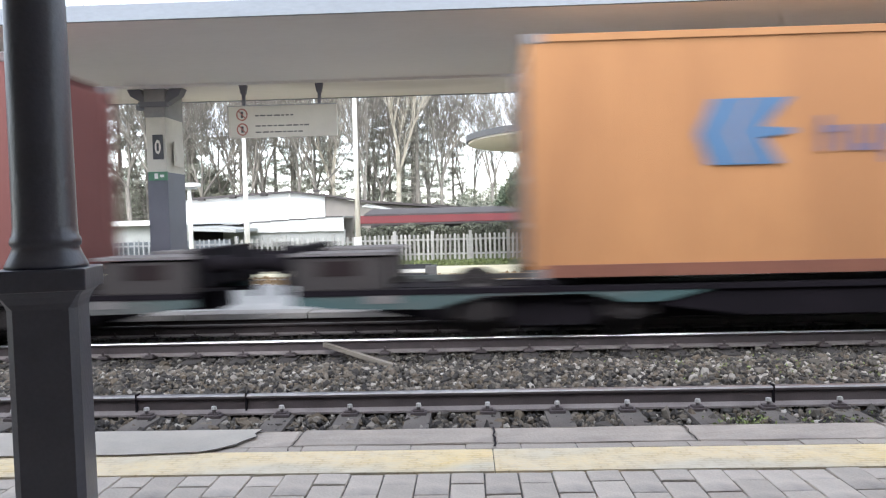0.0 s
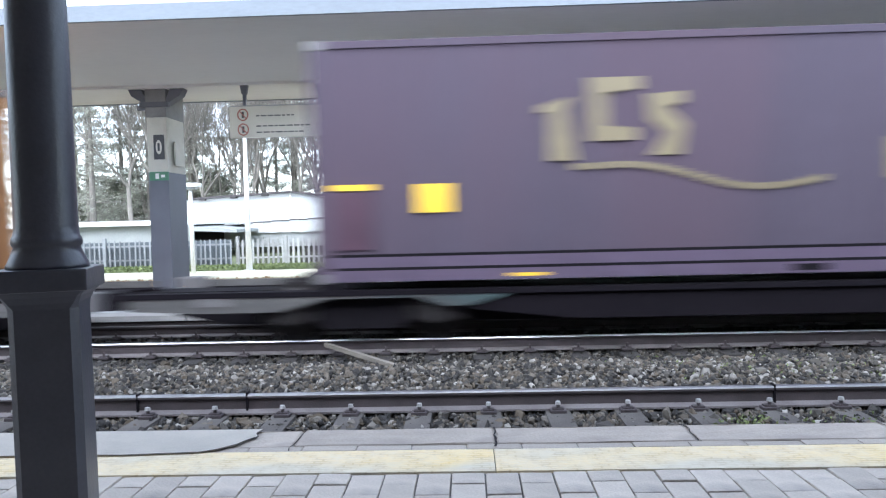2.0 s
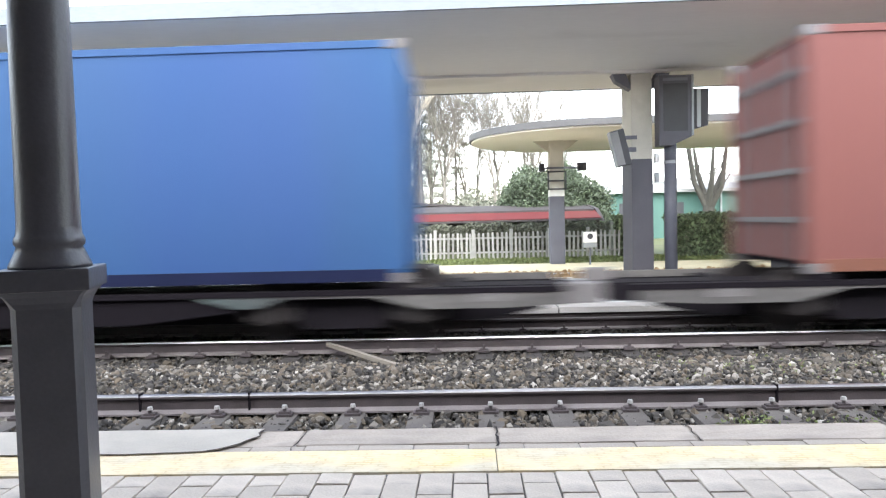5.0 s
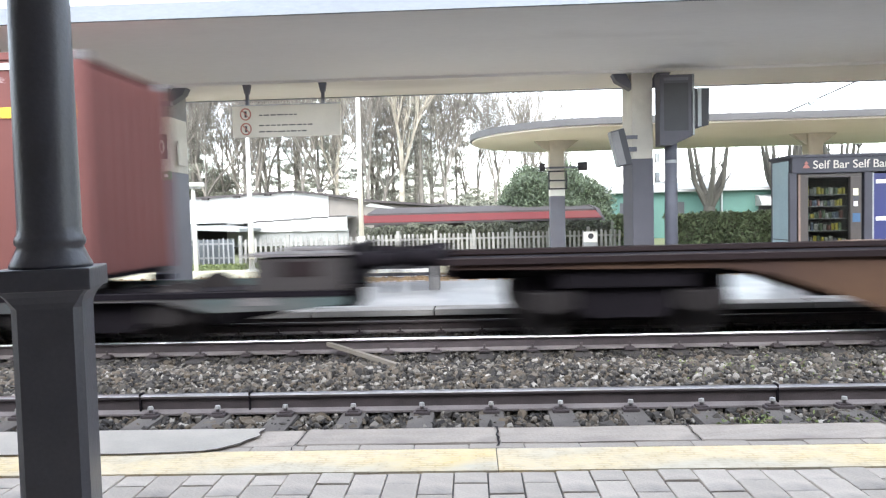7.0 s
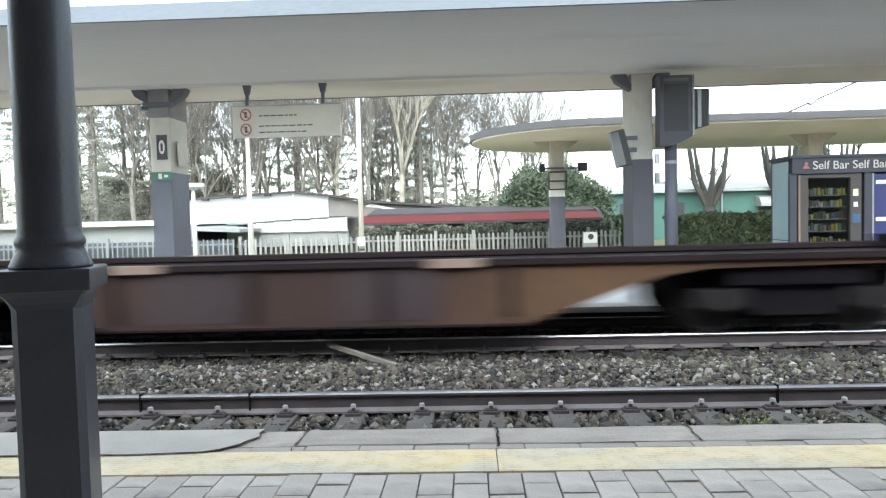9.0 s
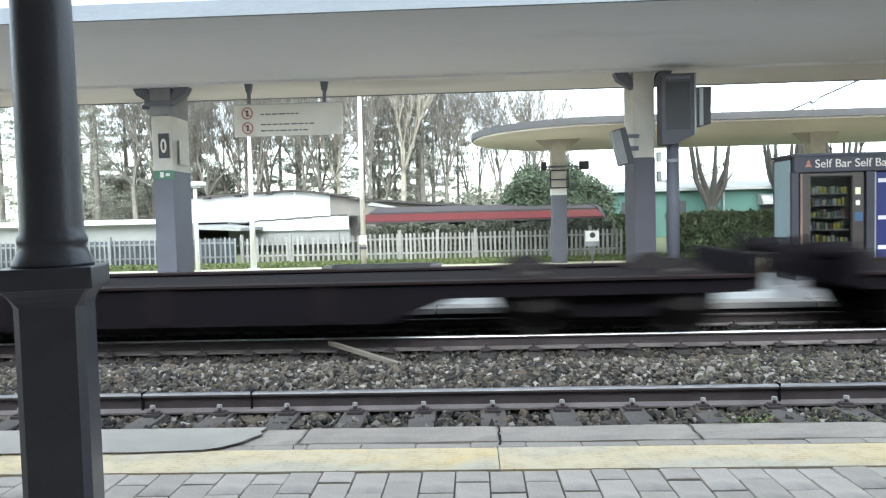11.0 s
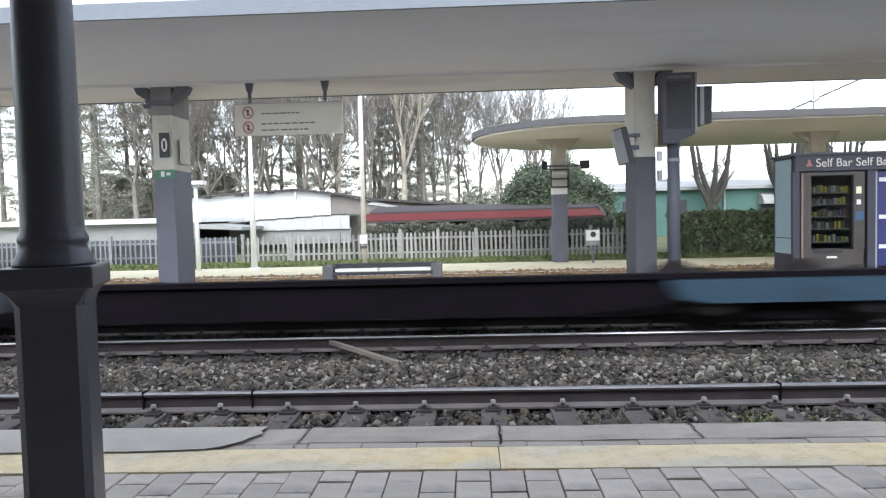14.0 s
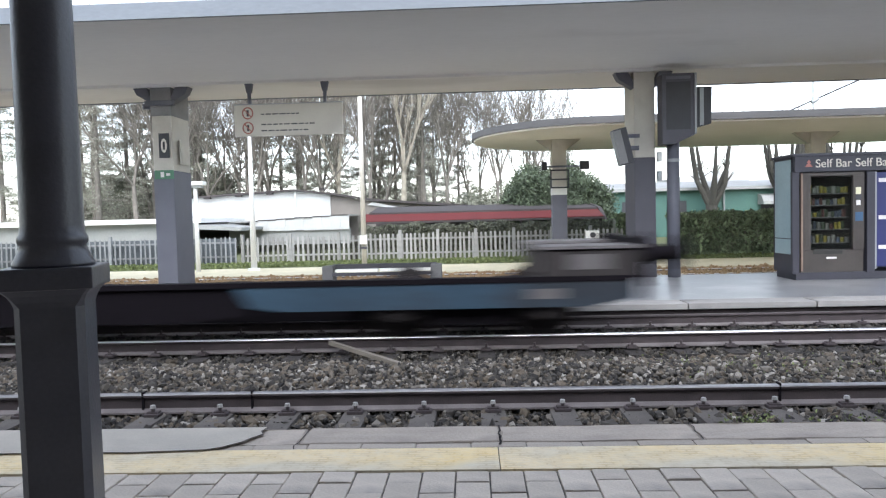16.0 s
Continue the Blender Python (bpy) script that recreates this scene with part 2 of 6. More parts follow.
    greytank=mat("grey_strap", (0.34, 0.33, 0.31), (0.28, 0.27, 0.25), 0.6, 0, 2, 30, 0.05),
    # kiosk
    maroon=mat("dark_maroon_paint", (0.06, 0.025, 0.045), (0.045, 0.02, 0.035), 0.55, 0, 2, 30, 0.03),
    rustrail=mat("rusty_bottom_rail", (0.16, 0.06, 0.035), (0.11, 0.04, 0.026), 0.7, 0.1, 1.5, 20, 0.1),
    purplerail=mat("dark_purple_rail", (0.085, 0.06, 0.10), (0.06, 0.042, 0.07), 0.6, 0, 1.5, 20, 0.05),
    tan=mat("worn_tan_steel", (0.26, 0.19, 0.15), (0.18, 0.125, 0.10), 0.7, 0.1, 3, 20, 0.05),
    stonewall=mat("grey_brown_wall", (0.22, 0.20, 0.18), (0.17, 0.155, 0.14), 0.9, 0, 1, 20, 0.2),
    paleslab=mat("pale_edge_slab", (0.33, 0.32, 0.315), (0.24, 0.232, 0.23), 0.8, 0, 2, 50, 0.2, (0.18, 0.17, 0.168), 0.60, 0.08),
    # Needles coloured pale to carry the haze over the wood.
    conifer=mat("hazy_pale_needles", (0.34, 0.335, 0.28), (0.21, 0.21, 0.175), 0.8, 0, 3, 20, 0, None, 0.6, 0.4),
    kiosk=mat("dark_kiosk_cladding", (0.05, 0.05, 0.066), (0.04, 0.04, 0.052), 0.5, 0.1, 2, 30, 0.05),
    panelblue=mat("pale_blue_panel", (0.36, 0.47, 0.50), (0.27, 0.37, 0.41), 0.35, 0, 1.5, 20, 0.03),
    machine=mat("machine_bronze", (0.085, 0.074, 0.068), (0.062, 0.055, 0.052), 0.45, 0.3, 2, 30, 0.05),
    inside=mat("machine_interior", (0.04, 0.04, 0.038), (0.025, 0.025, 0.024), 0.7, 0, 2, 30, 0.05),
    posterblue=mat("blue_poster", (0.028, 0.034, 0.14), (0.024, 0.03, 0.11), 0.4, 0, 2, 30, 0.02),
    glass=glass_mat("clear_glass", (0.9, 0.93, 0.92)),
    rim=mat("dark_grey_rim", (0.11, 0.108, 0.11), (0.085, 0.084, 0.086), 0.6, 0, 1, 20, 0.1),
    darksleeper=mat("near_black_sleeper", (0.04, 0.035, 0.034), (0.024, 0.021, 0.021), 0.9, 0, 5, 90, 0.35),
    screen=mat("dark_backing_sheet", (0.115, 0.13, 0.145), (0.08, 0.092, 0.10), 0.8, 0, 0.8, 12, 0.1),
    knotbark=mat("dark_pollard_bark", (0.06, 0.056, 0.047), (0.036, 0.034, 0.029), 0.9, 0, 2, 30, 0.4),
    scrawl=mat("scrawled_white_paint", (0.46, 0.45, 0.46), (0.32, 0.31, 0.33), 0.7, 0, 5, 30, 0.1, (0.04, 0.035, 0.06), 0.56),
    lit=glow("faint_glow_keypad", (0.55, 0.53, 0.38), 0.15),
)
for key in ("under", "darkwagon", "ruststrip", "rust", "sill", "navy", "orange", "purple", "redbox", "redroof", "darkwall"):
    M[key].node_tree.nodes["Principled BSDF"].inputs["Specular IOR Level"].default_value = 0.10     # dull, dusty paint
PACKS = [mat("pack_" + k, c, None, 0.5, 0, 6, 40, 0.03) for k, c in
         (("yellow", (0.22, 0.18, 0.02)), ("white", (0.16, 0.16, 0.15)), ("red", (0.08, 0.03, 0.025)), ("green", (0.05, 0.07, 0.04)), ("blue", (0.05, 0.06, 0.09)))]


def stone_mat(name, dark):
    """Crushed stone: each piece takes its own tone, with a fine grain on it."""
    m = mat(name, (0.2, 0.18, 0.16), None, 0.9, 0, 14, 90, 0.3)
    n, l = m.node_tree.nodes, m.node_tree.links
    ge, rp, mx = n.new("ShaderNodeNewGeometry"), n.new("ShaderNodeValToRGB"), n.new("ShaderNodeMixRGB")
    el = rp.color_ramp.elements
    tones = ((0.0, (0.035, 0.034, 0.036)), (0.30, (0.085, 0.080, 0.078)), (0.52, (0.15, 0.14, 0.125)), (0.72, (0.215, 0.178, 0.135)), (0.88, (0.29, 0.275, 0.255)), (1.0, (0.66, 0.65, 0.62)))
    for p, c in tones[1:-1]:
        el.new(p)
    for e, (p, c) in zip(el, tones):
        e.position, e.color = p, rgb((c[0] * dark * 1.02, c[1] * dark * 0.995, c[2] * dark * 0.97))
    l.new(ge.outputs["Random Per Island"], rp.inputs[0])
    old = n["Principled BSDF"].inputs["Base Color"].links[0].from_socket
    mx.blend_type = 'OVERLAY'
    mx.inputs[0].default_value = 0.4
    l.new(rp.outputs[0], mx.inputs[1])
    l.new(old, mx.inputs[2])
    l.new(mx.outputs[0], n["Principled BSDF"].inputs["Base Color"])
    return m


def dashed(m):
    """Rows of short worn dashes pressed into the safety strip."""
    n, l = m.node_tree.nodes, m.node_tree.links
    bs = n["Principled BSDF"]
    tc, br, nz, rp, mx = n.new("ShaderNodeTexCoord"), n.new("ShaderNodeTexBrick"), n.new("ShaderNodeTexNoise"), n.new("ShaderNodeValToRGB"), n.new("ShaderNodeMixRGB")
    br.inputs["Scale"].default_value = 1.0
    br.inputs["Brick Width"].default_value, br.inputs["Row Height"].default_value = 0.075, 0.027
    br.inputs["Mortar Size"].default_value, br.inputs["Mortar Smooth"].default_value = 0.0075, 0.6
    br.inputs["Color1"].default_value, br.inputs["Color2"].default_value = rgb((1, 1, 1)), rgb((0.92, 0.91, 0.90))
    br.inputs["Mortar"].default_value = rgb((0.84, 0.80, 0.72))
    nz.inputs["Scale"].default_value = 9
    rp.color_ramp.elements[0].position, rp.color_ramp.elements[1].position = 0.42, 0.62
    l.new(tc.outputs["Object"], br.inputs["Vector"])
    l.new(tc.outputs["Object"], nz.inputs["Vector"])
    l.new(nz.outputs["Fac"], rp.inputs[0])
    l.new(rp.outputs[0], mx.inputs[0])
    mx.blend_type = 'MULTIPLY'
    l.new(bs.inputs["Base Color"].links[0].from_socket, mx.inputs[1])
    l.new(br.outputs["Color"], mx.inputs[2])
    l.new(mx.outputs[0], bs.inputs["Base Color"])


dashed(M["yellow"])
M["stone"] = stone_mat("mixed_ballast_stone", 0.70)
# Darker copies of the stone: the train's shade goes into their tone.
M["dimstone"] = stone_mat("shaded_dusty_stone", 0.36)
M["shadestone"] = stone_mat("shaded_ballast_stone", 0.28)

# ---- mesh helpers ----
def box(bm, x0, x1, y0, y1, z0, z1, bevel=0.0):
    r = bmesh.ops.create_cube(bm, size=1.0)
    vs = r["verts"]
    for v in vs:
        v.co = ((x0 + x1) / 2 + v.co.x * (x1 - x0), (y0 + y1) / 2 + v.co.y * (y1 - y0), (z0 + z1) / 2 + v.co.z * (z1 - z0))
    if bevel:
        es = list({e for v in vs for e in v.link_edges})
        bmesh.ops.bevel(bm, geom=es, offset=bevel, segments=2, profile=0.7, affect='EDGES')
    return bm


def B(*a, bevel=0.0):
    return box(bmesh.new(), *a, bevel=bevel)


def cyl(bm, p, q, r0, r1=None, seg=14):
    p, q = Vector(p), Vector(q)
    d = q - p
    m = Matrix.Translation((p + q) / 2) @ d.to_track_quat('Z', 'Y').to_matrix().to_4x4()
    bmesh.ops.create_cone(bm, cap_ends=True, segments=seg, radius1=r0, radius2=r0 if r1 is None else r1, depth=d.length, matrix=m)
    return bm


def prism(bm, pts, y0, y1, axis='y'):
    """A polygon in xz pushed from y0 to y1 (axis y), or in yz pushed along x."""
    def co(a, b, c):
        return (a, c, b) if axis == 'y' else (c, a, b)
    lo = [bm.verts.new(co(a, b, y0)) for a, b in pts]
    hi = [bm.verts.new(co(a, b, y1)) for a, b in pts]
    bm.faces.new(lo), bm.faces.new(hi[::-1])
    n = len(pts)
    for i in range(n):
        bm.faces.new((lo[i], hi[i], hi[(i + 1) % n], lo[(i + 1) % n]))
    bmesh.ops.recalc_face_normals(bm, faces=bm.faces[:])
    return bm


def lathe(bm, prof, seg=24, centre=(0, 0)):
    """A profile of (radius, z) turned about the upright axis."""
    rings = [[bm.verts.new((centre[0] + r * math.cos(2 * math.pi * i / seg), centre[1] + r * math.sin(2 * math.pi * i / seg), z)) for i in range(seg)] for r, z in prof]
    for a, b in zip(rings, rings[1:]):
        for i in range(seg):
            bm.faces.new((a[i], a[(i + 1) % seg], b[(i + 1) % seg], b[i]))
    bm.faces.new(rings[0][::-1]), bm.faces.new(rings[-1])
    return bm


def mesh_of(bm, material, name, smooth=False):
    me = bpy.data.meshes.new(name)
    bm.to_mesh(me)
    bm.free()
    me.materials.append(material)
    if smooth:
        for pl in me.polygons:
            pl.use_smooth = len(pl.vertices) == 4
    return me


def part(name, bm, material, parent=None, label="", smooth=False):
    ob = new(name, mesh_of(bm, material, name, smooth))
    ob.parent = parent
    if label:
        ob["label"] = label
    return ob


def shared(name, me, parent, loc, rot=(0, 0, 0)):
    ob = new(name, me)
    ob.parent = parent
    ob.location, ob.rotation_euler = loc, rot
    return ob


def thing(name, label, category, group="", kind="", loc=(0, 0, 0), rz=0.0):
    ob = new(name)
    ob.empty_display_size = 0.2
    ob.location, ob.rotation_euler = loc, (0, 0, radians(rz))
    return tagged(ob, label, category, group, kind)


def solid(name, bm, material, label, category="", kind="", group="", smooth=False):
    return tagged(part(name, bm, material, None, "", smooth), label, category, group, kind)


def from_arrays(name, verts, faces, material, parent=None, smooth=False):
    me = bpy.data.meshes.new(name)
    me.from_pydata([tuple(v) for v in verts], [], [tuple(f) for f in faces])
    me.materials.append(material)
    me.update()
    ob = new(name, me)
    ob.parent = parent
    return ob


def leaves(name, centres, size, material, parent=None, seed=1):
    """Many small leaf-like blades, one folded quad each."""
    rs = np.random.RandomState(seed)
    n = len(centres)
    a = rs.normal(size=(n, 3))
    a /= np.linalg.norm(a, axis=1)[:, None]
    b = np.cross(a, rs.normal(size=(n, 3)))
    b /= np.linalg.norm(b, axis=1)[:, None]
    s = size * rs.uniform(0.6, 1.4, (n, 1))
    c = np.asarray(centres)
    v = np.stack([c - a * s, c + b * s * 0.5, c + a * s, c - b * s * 0.5], 1).reshape(-1, 3)
    return from_arrays(name, v, np.arange(4 * n).reshape(-1, 4), material, parent)


def label_text(s, size, material, parent, loc, name="lettering"):
    cu = bpy.data.curves.new(name, 'FONT')
    cu.body, cu.size, cu.extrude = s, size, 0.004
    cu.materials.append(material)
    ob = new(name, cu)
    ob.parent = parent
    ob.location, ob.rotation_euler = loc, (radians(90), 0, 0)
    return ob


# ---- ground, platforms and tracks ----
C1, C2, C3 = 5.425, 9.625, 19.1     # centre lines of the three tracks
Z1, ZI, ZF = 0.375, 0.03, -0.13     # near platform, island platform, far platform
EDGE1, EDGE2 = 3.775, 11.275

solid("ground", B(-400, 400, -60, 900, -0.9, -0.42), M["ground"], "earth and grass reaching the horizon", "ground", "structure")
# Near-black bed: the shade between the stones is in its colour.
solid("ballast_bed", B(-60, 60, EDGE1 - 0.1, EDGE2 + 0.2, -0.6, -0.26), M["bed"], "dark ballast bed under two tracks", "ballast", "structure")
solid("far_ballast_bed", B(-60, 60, 16.35, 20.8, -0.6, -0.16), M["soil"], "rust-brown ballast of the third track", "ballast", "structure")

pavement = solid("pavement", B(-30, 30, -3.2, 3.12, -0.5, Z1 - 0.012), M["joint"], "dark joints under the platform pavers", "pavement", "structure")
kerb = solid("platform_edge", B(-30, 30, 3.425, EDGE1 - 0.02, -0.5, Z1 - 0.009), M["concrete"], "grey stone edge of the platform, cracked and worn", "platform edge", "structure")
tact = solid("tactile_strip", B(-30, 30, 3.12, 3.425, -0.5, Z1 - 0.014), M["joint"], "worn yellow safety strip along the platform", "safety strip", "structure")

# the platform opposite
island = solid("island_platform", B(-60, 60, EDGE2 + 0.50, 16.4, -0.5, ZI), M["wet"], "wet grey asphalt island platform", "platform", "structure")
# Face below the edge slabs, in a plain near-black tone.
part("edge_wall", B(-60, 60, EDGE2 + 0.06, EDGE2 + 0.50, -0.5, ZI - 0.05), M["darkwall"], island, "dark platform face")
slab_me = mesh_of(B(-0.99, 0.99, 0, 0.52, -0.09, 0.006, bevel=0.012), M["paleslab"], "edge_slab")
for i in range(-10, 12):
    shared("edge_slab", slab_me, island, (i * 2.0 + 0.4, EDGE2, ZI))
solid("far_platform", B(-60, 60, 20.7, 24.0, -0.6, ZF), M["farpave"], "pale sunlit far platform", "platform", "structure")
grassbed = solid("lawn", B(-60, 60, 24.0, 60, -0.6, ZF - 0.02), M["ground"], "grass strip before the fence", "lawn", "structure")


def rail(y, z=0, head="railtop"):
    bm = bmesh.new()
    prism(bm, [(-0.07, -0.172), (0.07, -0.172), (0.07, -0.158), (0.012, -0.135), (0.010, -0.045), (0.036, -0.03), (0.036, -0.012),
               (-0.036, -0.012), (-0.036, -0.03), (-0.010, -0.045), (-0.012, -0.135), (-0.07, -0.158)], -60, 60, 'x')
    bm2 = bmesh.new()
    prism(bm2, [(-0.038, -0.0135), (0.038, -0.0135), (0.033, -0.003), (0.026, 0.0), (-0.026, 0.0), (-0.033, -0.003)], -60, 60, 'x')
    bm3 = prism(bmesh.new(), [(-0.0715, -0.173), (0.0715, -0.173), (0.0715, -0.1555), (0.0135, -0.1325), (-0.0135, -0.1325), (-0.0715, -0.1555)], -60, 60, 'x')
    th = thing("rail", "rusty steel rail with a polished head", "rail", "rails", loc=(0, y, z))
    part("web", bm, M["railside"], th)
    # The foot is coloured paler to show sky light lying on it.
    part("foot", bm3, M["railfoot"], th, "rail foot paled for the sky light it catches")
    part("head", bm2, M[head], th, "running surface dulled for its missing reflection" if head == "railside" else "bright worn running surface")
    return th


for c in (C1, C2, C3):
    for s in (-1, 1):
        # Dull head on the far middle rail stands in for a dark reflection.
        rail(c + s * 0.7525, -0.12 if c == C3 else -0.014 if c == C1 else 0, "railside" if c == C2 and s > 0 else "railworn" if c == C1 else "railtop")

# sleepers and their fastenings
bm = bmesh.new()
prism(bm, [(-0.13, -0.40), (0.13, -0.40), (0.105, -0.176), (-0.105, -0.176)], -1.2, 1.2)
sleeper_me = mesh_of(bm, M["sleeper"], "sleeper")


def clip_mesh():
    bm = bmesh.new()
    box(bm, -0.07, 0.07, -0.10, 0.0, -0.178, -0.150, bevel=0.008)
    cyl(bm, (0, -0.055, -0.15), (0, -0.055, -0.085), 0.016, seg=8)
    box(bm, -0.05, 0.05, -0.08, -0.01, -0.152, -0.135, bevel=0.006)
    return mesh_of(bm, M["railside"], "clip")


def nut_mesh():
    bm = bmesh.new()
    cyl(bm, (0, -0.055, -0.105), (0, -0.055, -0.078), 0.027, 0.022, seg=6)
    return mesh_of(bm, M["steel"], "bolt")


clip_me, nut_me = clip_mesh(), nut_mesh()
sl = tagged(new("sleeper", sleeper_me), "grey concrete sleeper half buried in ballast", "sleeper", "sleepers")
sl.location = (-2.85 - 0.6 * 6, C1, -0.014)
for side in (-1, 1):
    for inner in (0, 180):
        shared("clip", clip_me, sl, (0, side * 0.7525 + (-0.06 if inner == 0 else 0.06), 0), (0, 0, radians(inner)))
        shared("bolt", nut_me, sl, (0, side * 0.7525 + (-0.06 if inner == 0 else 0.06), 0), (0, 0, radians(inner)))
for i in range(1, 24):
    copy_thing(sl, pose(-2.85 - 0.6 * 6 + 0.6 * i, C1, -0.014))
# Near-black sleepers; the shade under the train is in their colour.
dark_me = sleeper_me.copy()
dark_me.materials[0] = M["darksleeper"]
s2 = tagged(new("sleeper", dark_me), "concrete sleeper coloured near-black, as in the train's shade", "sleeper", "sleepers")
s2.location = (-2.85 - 0.6 * 11, C2, -0.02)
for side in (-1, 1):
    for inner in (0, 180):
        shared("clip", clip_me, s2, (0, side * 0.7525 + (-0.06 if inner == 0 else 0.06), 0.02), (0, 0, radians(inner)))
for i in range(1, 34):
    copy_thing(s2, pose(-2.85 - 0.6 * 11 + 0.6 * i, C2, -0.02))
for i in range(60):
    copy_thing(s2, pose(-18 + 0.6 * i, C3, -0.13))


# ---- loose ballast ----
def stones(name, label, n, x0, x1, y0, y1, zf, size, seed, material):
    rs = np.random.RandomState(seed)
    g = (1 + 5 ** 0.5) / 2
    ico = np.array([(-1, g, 0), (1, g, 0), (-1, -g, 0), (1, -g, 0), (0, -1, g), (0, 1, g), (0, -1, -g), (0, 1, -g), (g, 0, -1), (g, 0, 1), (-g, 0, -1), (-g, 0, 1)]) / 1.9
    fc = np.array([(0, 11, 5), (0, 5, 1), (0, 1, 7), (0, 7, 10), (0, 10, 11), (1, 5, 9), (5, 11, 4), (11, 10, 2), (10, 7, 6), (7, 1, 8),
                   (3, 9, 4), (3, 4, 2), (3, 2, 6), (3, 6, 8), (3, 8, 9), (4, 9, 5), (2, 4, 11), (6, 2, 10), (8, 6, 7), (9, 8, 1)])
    x, y = rs.uniform(x0, x1, n), rs.uniform(y0, y1, n)
    z = zf(x, y) + rs.uniform(-0.034, 0.022, n)
    s = size * rs.lognormal(0, 0.28, n)
    v = ico[None] * rs.uniform(0.55, 1.40, (n, 12, 1))
    v = v * (s[:, None] * rs.uniform(0.6, 1.25, (n, 3)))[:, None, :]
    a = rs.uniform(0, 2 * math.pi, n)
    b = rs.uniform(-0.8, 0.8, n)
    ca, sa, cb, sb = np.cos(a), np.sin(a), np.cos(b), np.sin(b)
    zero, one = np.zeros(n), np.ones(n)
    rz = np.stack([np.stack([ca, -sa, zero], 1), np.stack([sa, ca, zero], 1), np.stack([zero, zero, one], 1)], 1)
    rx = np.stack([np.stack([one, zero, zero], 1), np.stack([zero, cb, -sb], 1), np.stack([zero, sb, cb], 1)], 1)
    v = np.einsum('nij,nkj->nki', rz @ rx, v) + np.stack([x, y, z], 1)[:, None, :]
    f = (fc[None] + 12 * np.arange(n)[:, None, None]).reshape(-1, 3)
    return tagged(from_arrays(name, v.reshape(-1, 3), f, material), label, "ballast", "", "stuff")


def heap(x, y):
    return -0.215 + 0.055 * np.exp(-((y - 7.45) / 0.6) ** 2) + 0.012 * np.sin(x * 2.3 + y * 3) - 0.05 * np.clip((y - 8.2) / 0.2, 0, 1)


stones("ballast_stones", "grey-brown crushed ballast heaped between the tracks", 34000, -7.2, 7.2, 6.2, 8.42, heap, 0.0262, 3, M["stone"])
stones("cess_stones", "dark ballast between the sleepers of the near track", 18000, -5.6, 5.6, 3.8, 6.2, lambda x, y: -0.228 + 0 * x, 0.027, 4, M["stone"])
stones("shoulder_stones", "dusty grey ballast darkened for the train's shade", 7000, -7.5, 8.0, 8.34, 8.84, lambda x, y: -0.228 + 0 * x, 0.022, 7, M["dimstone"])
stones("track_stones", "ballast of the middle track, the train's shade in its colour", 13000, -9.5, 10.5, 8.80, 11.25, lambda x, y: -0.215 + 0 * x, 0.027, 5, M["shadestone"])
stones("far_stones", "rust-brown ballast beside the far platform", 8000, -14, 14, 16.5, 20.7, lambda x, y: -0.145 + 0 * x, 0.04, 6, M["soil"])

# weeds in the ballast
rs = np.random.RandomState(8)
wx = np.concatenate([rs.normal(2.3, 0.25, 130), rs.normal(3.4, 0.5, 140), rs.normal(4.3, 0.5, 150), rs.normal(2.2, 0.12, 90), rs.uniform(2.6, 3.4, 60)])
wy = np.concatenate([rs.normal(7.5, 0.25, 130), rs.normal(7.5, 0.3, 140), rs.normal(7.6, 0.3, 150), rs.normal(5.6, 0.1, 90), rs.uniform(5.4, 5.8, 60)])
tagged(leaves("weeds", np.stack([wx, wy, -0.175 + rs.uniform(0, 0.05, len(wx))], 1), 0.018, M["grass"], None, 9), "sparse green weeds between the stones", "weeds", "", "stuff")

# a piece of timber thrown on the ballast
plank = solid("timber_batten", B(-0.67, 0.67, -0.028, 0.028, -0.026, 0.026, bevel=0.006), M["wood"], "weathered timber batten lying on the ballast", "batten")
plank.matrix_world = pose(-1.32, 8.295, -0.092, 0, 4.4, -42.9)

# fishplate joints on the near rail
for x in (-1.99, 2.63, -2.98, 4.0):
    jn = thing("rail_joint", "dark rail joint gap with a fishplate", "rail joint", "rail joints", loc=(x, C1 + 0.7525, 0))
    part("plate", B(-0.008, 0.008, -0.0375, 0.0375, -0.165, 0.001), M["under"], jn)

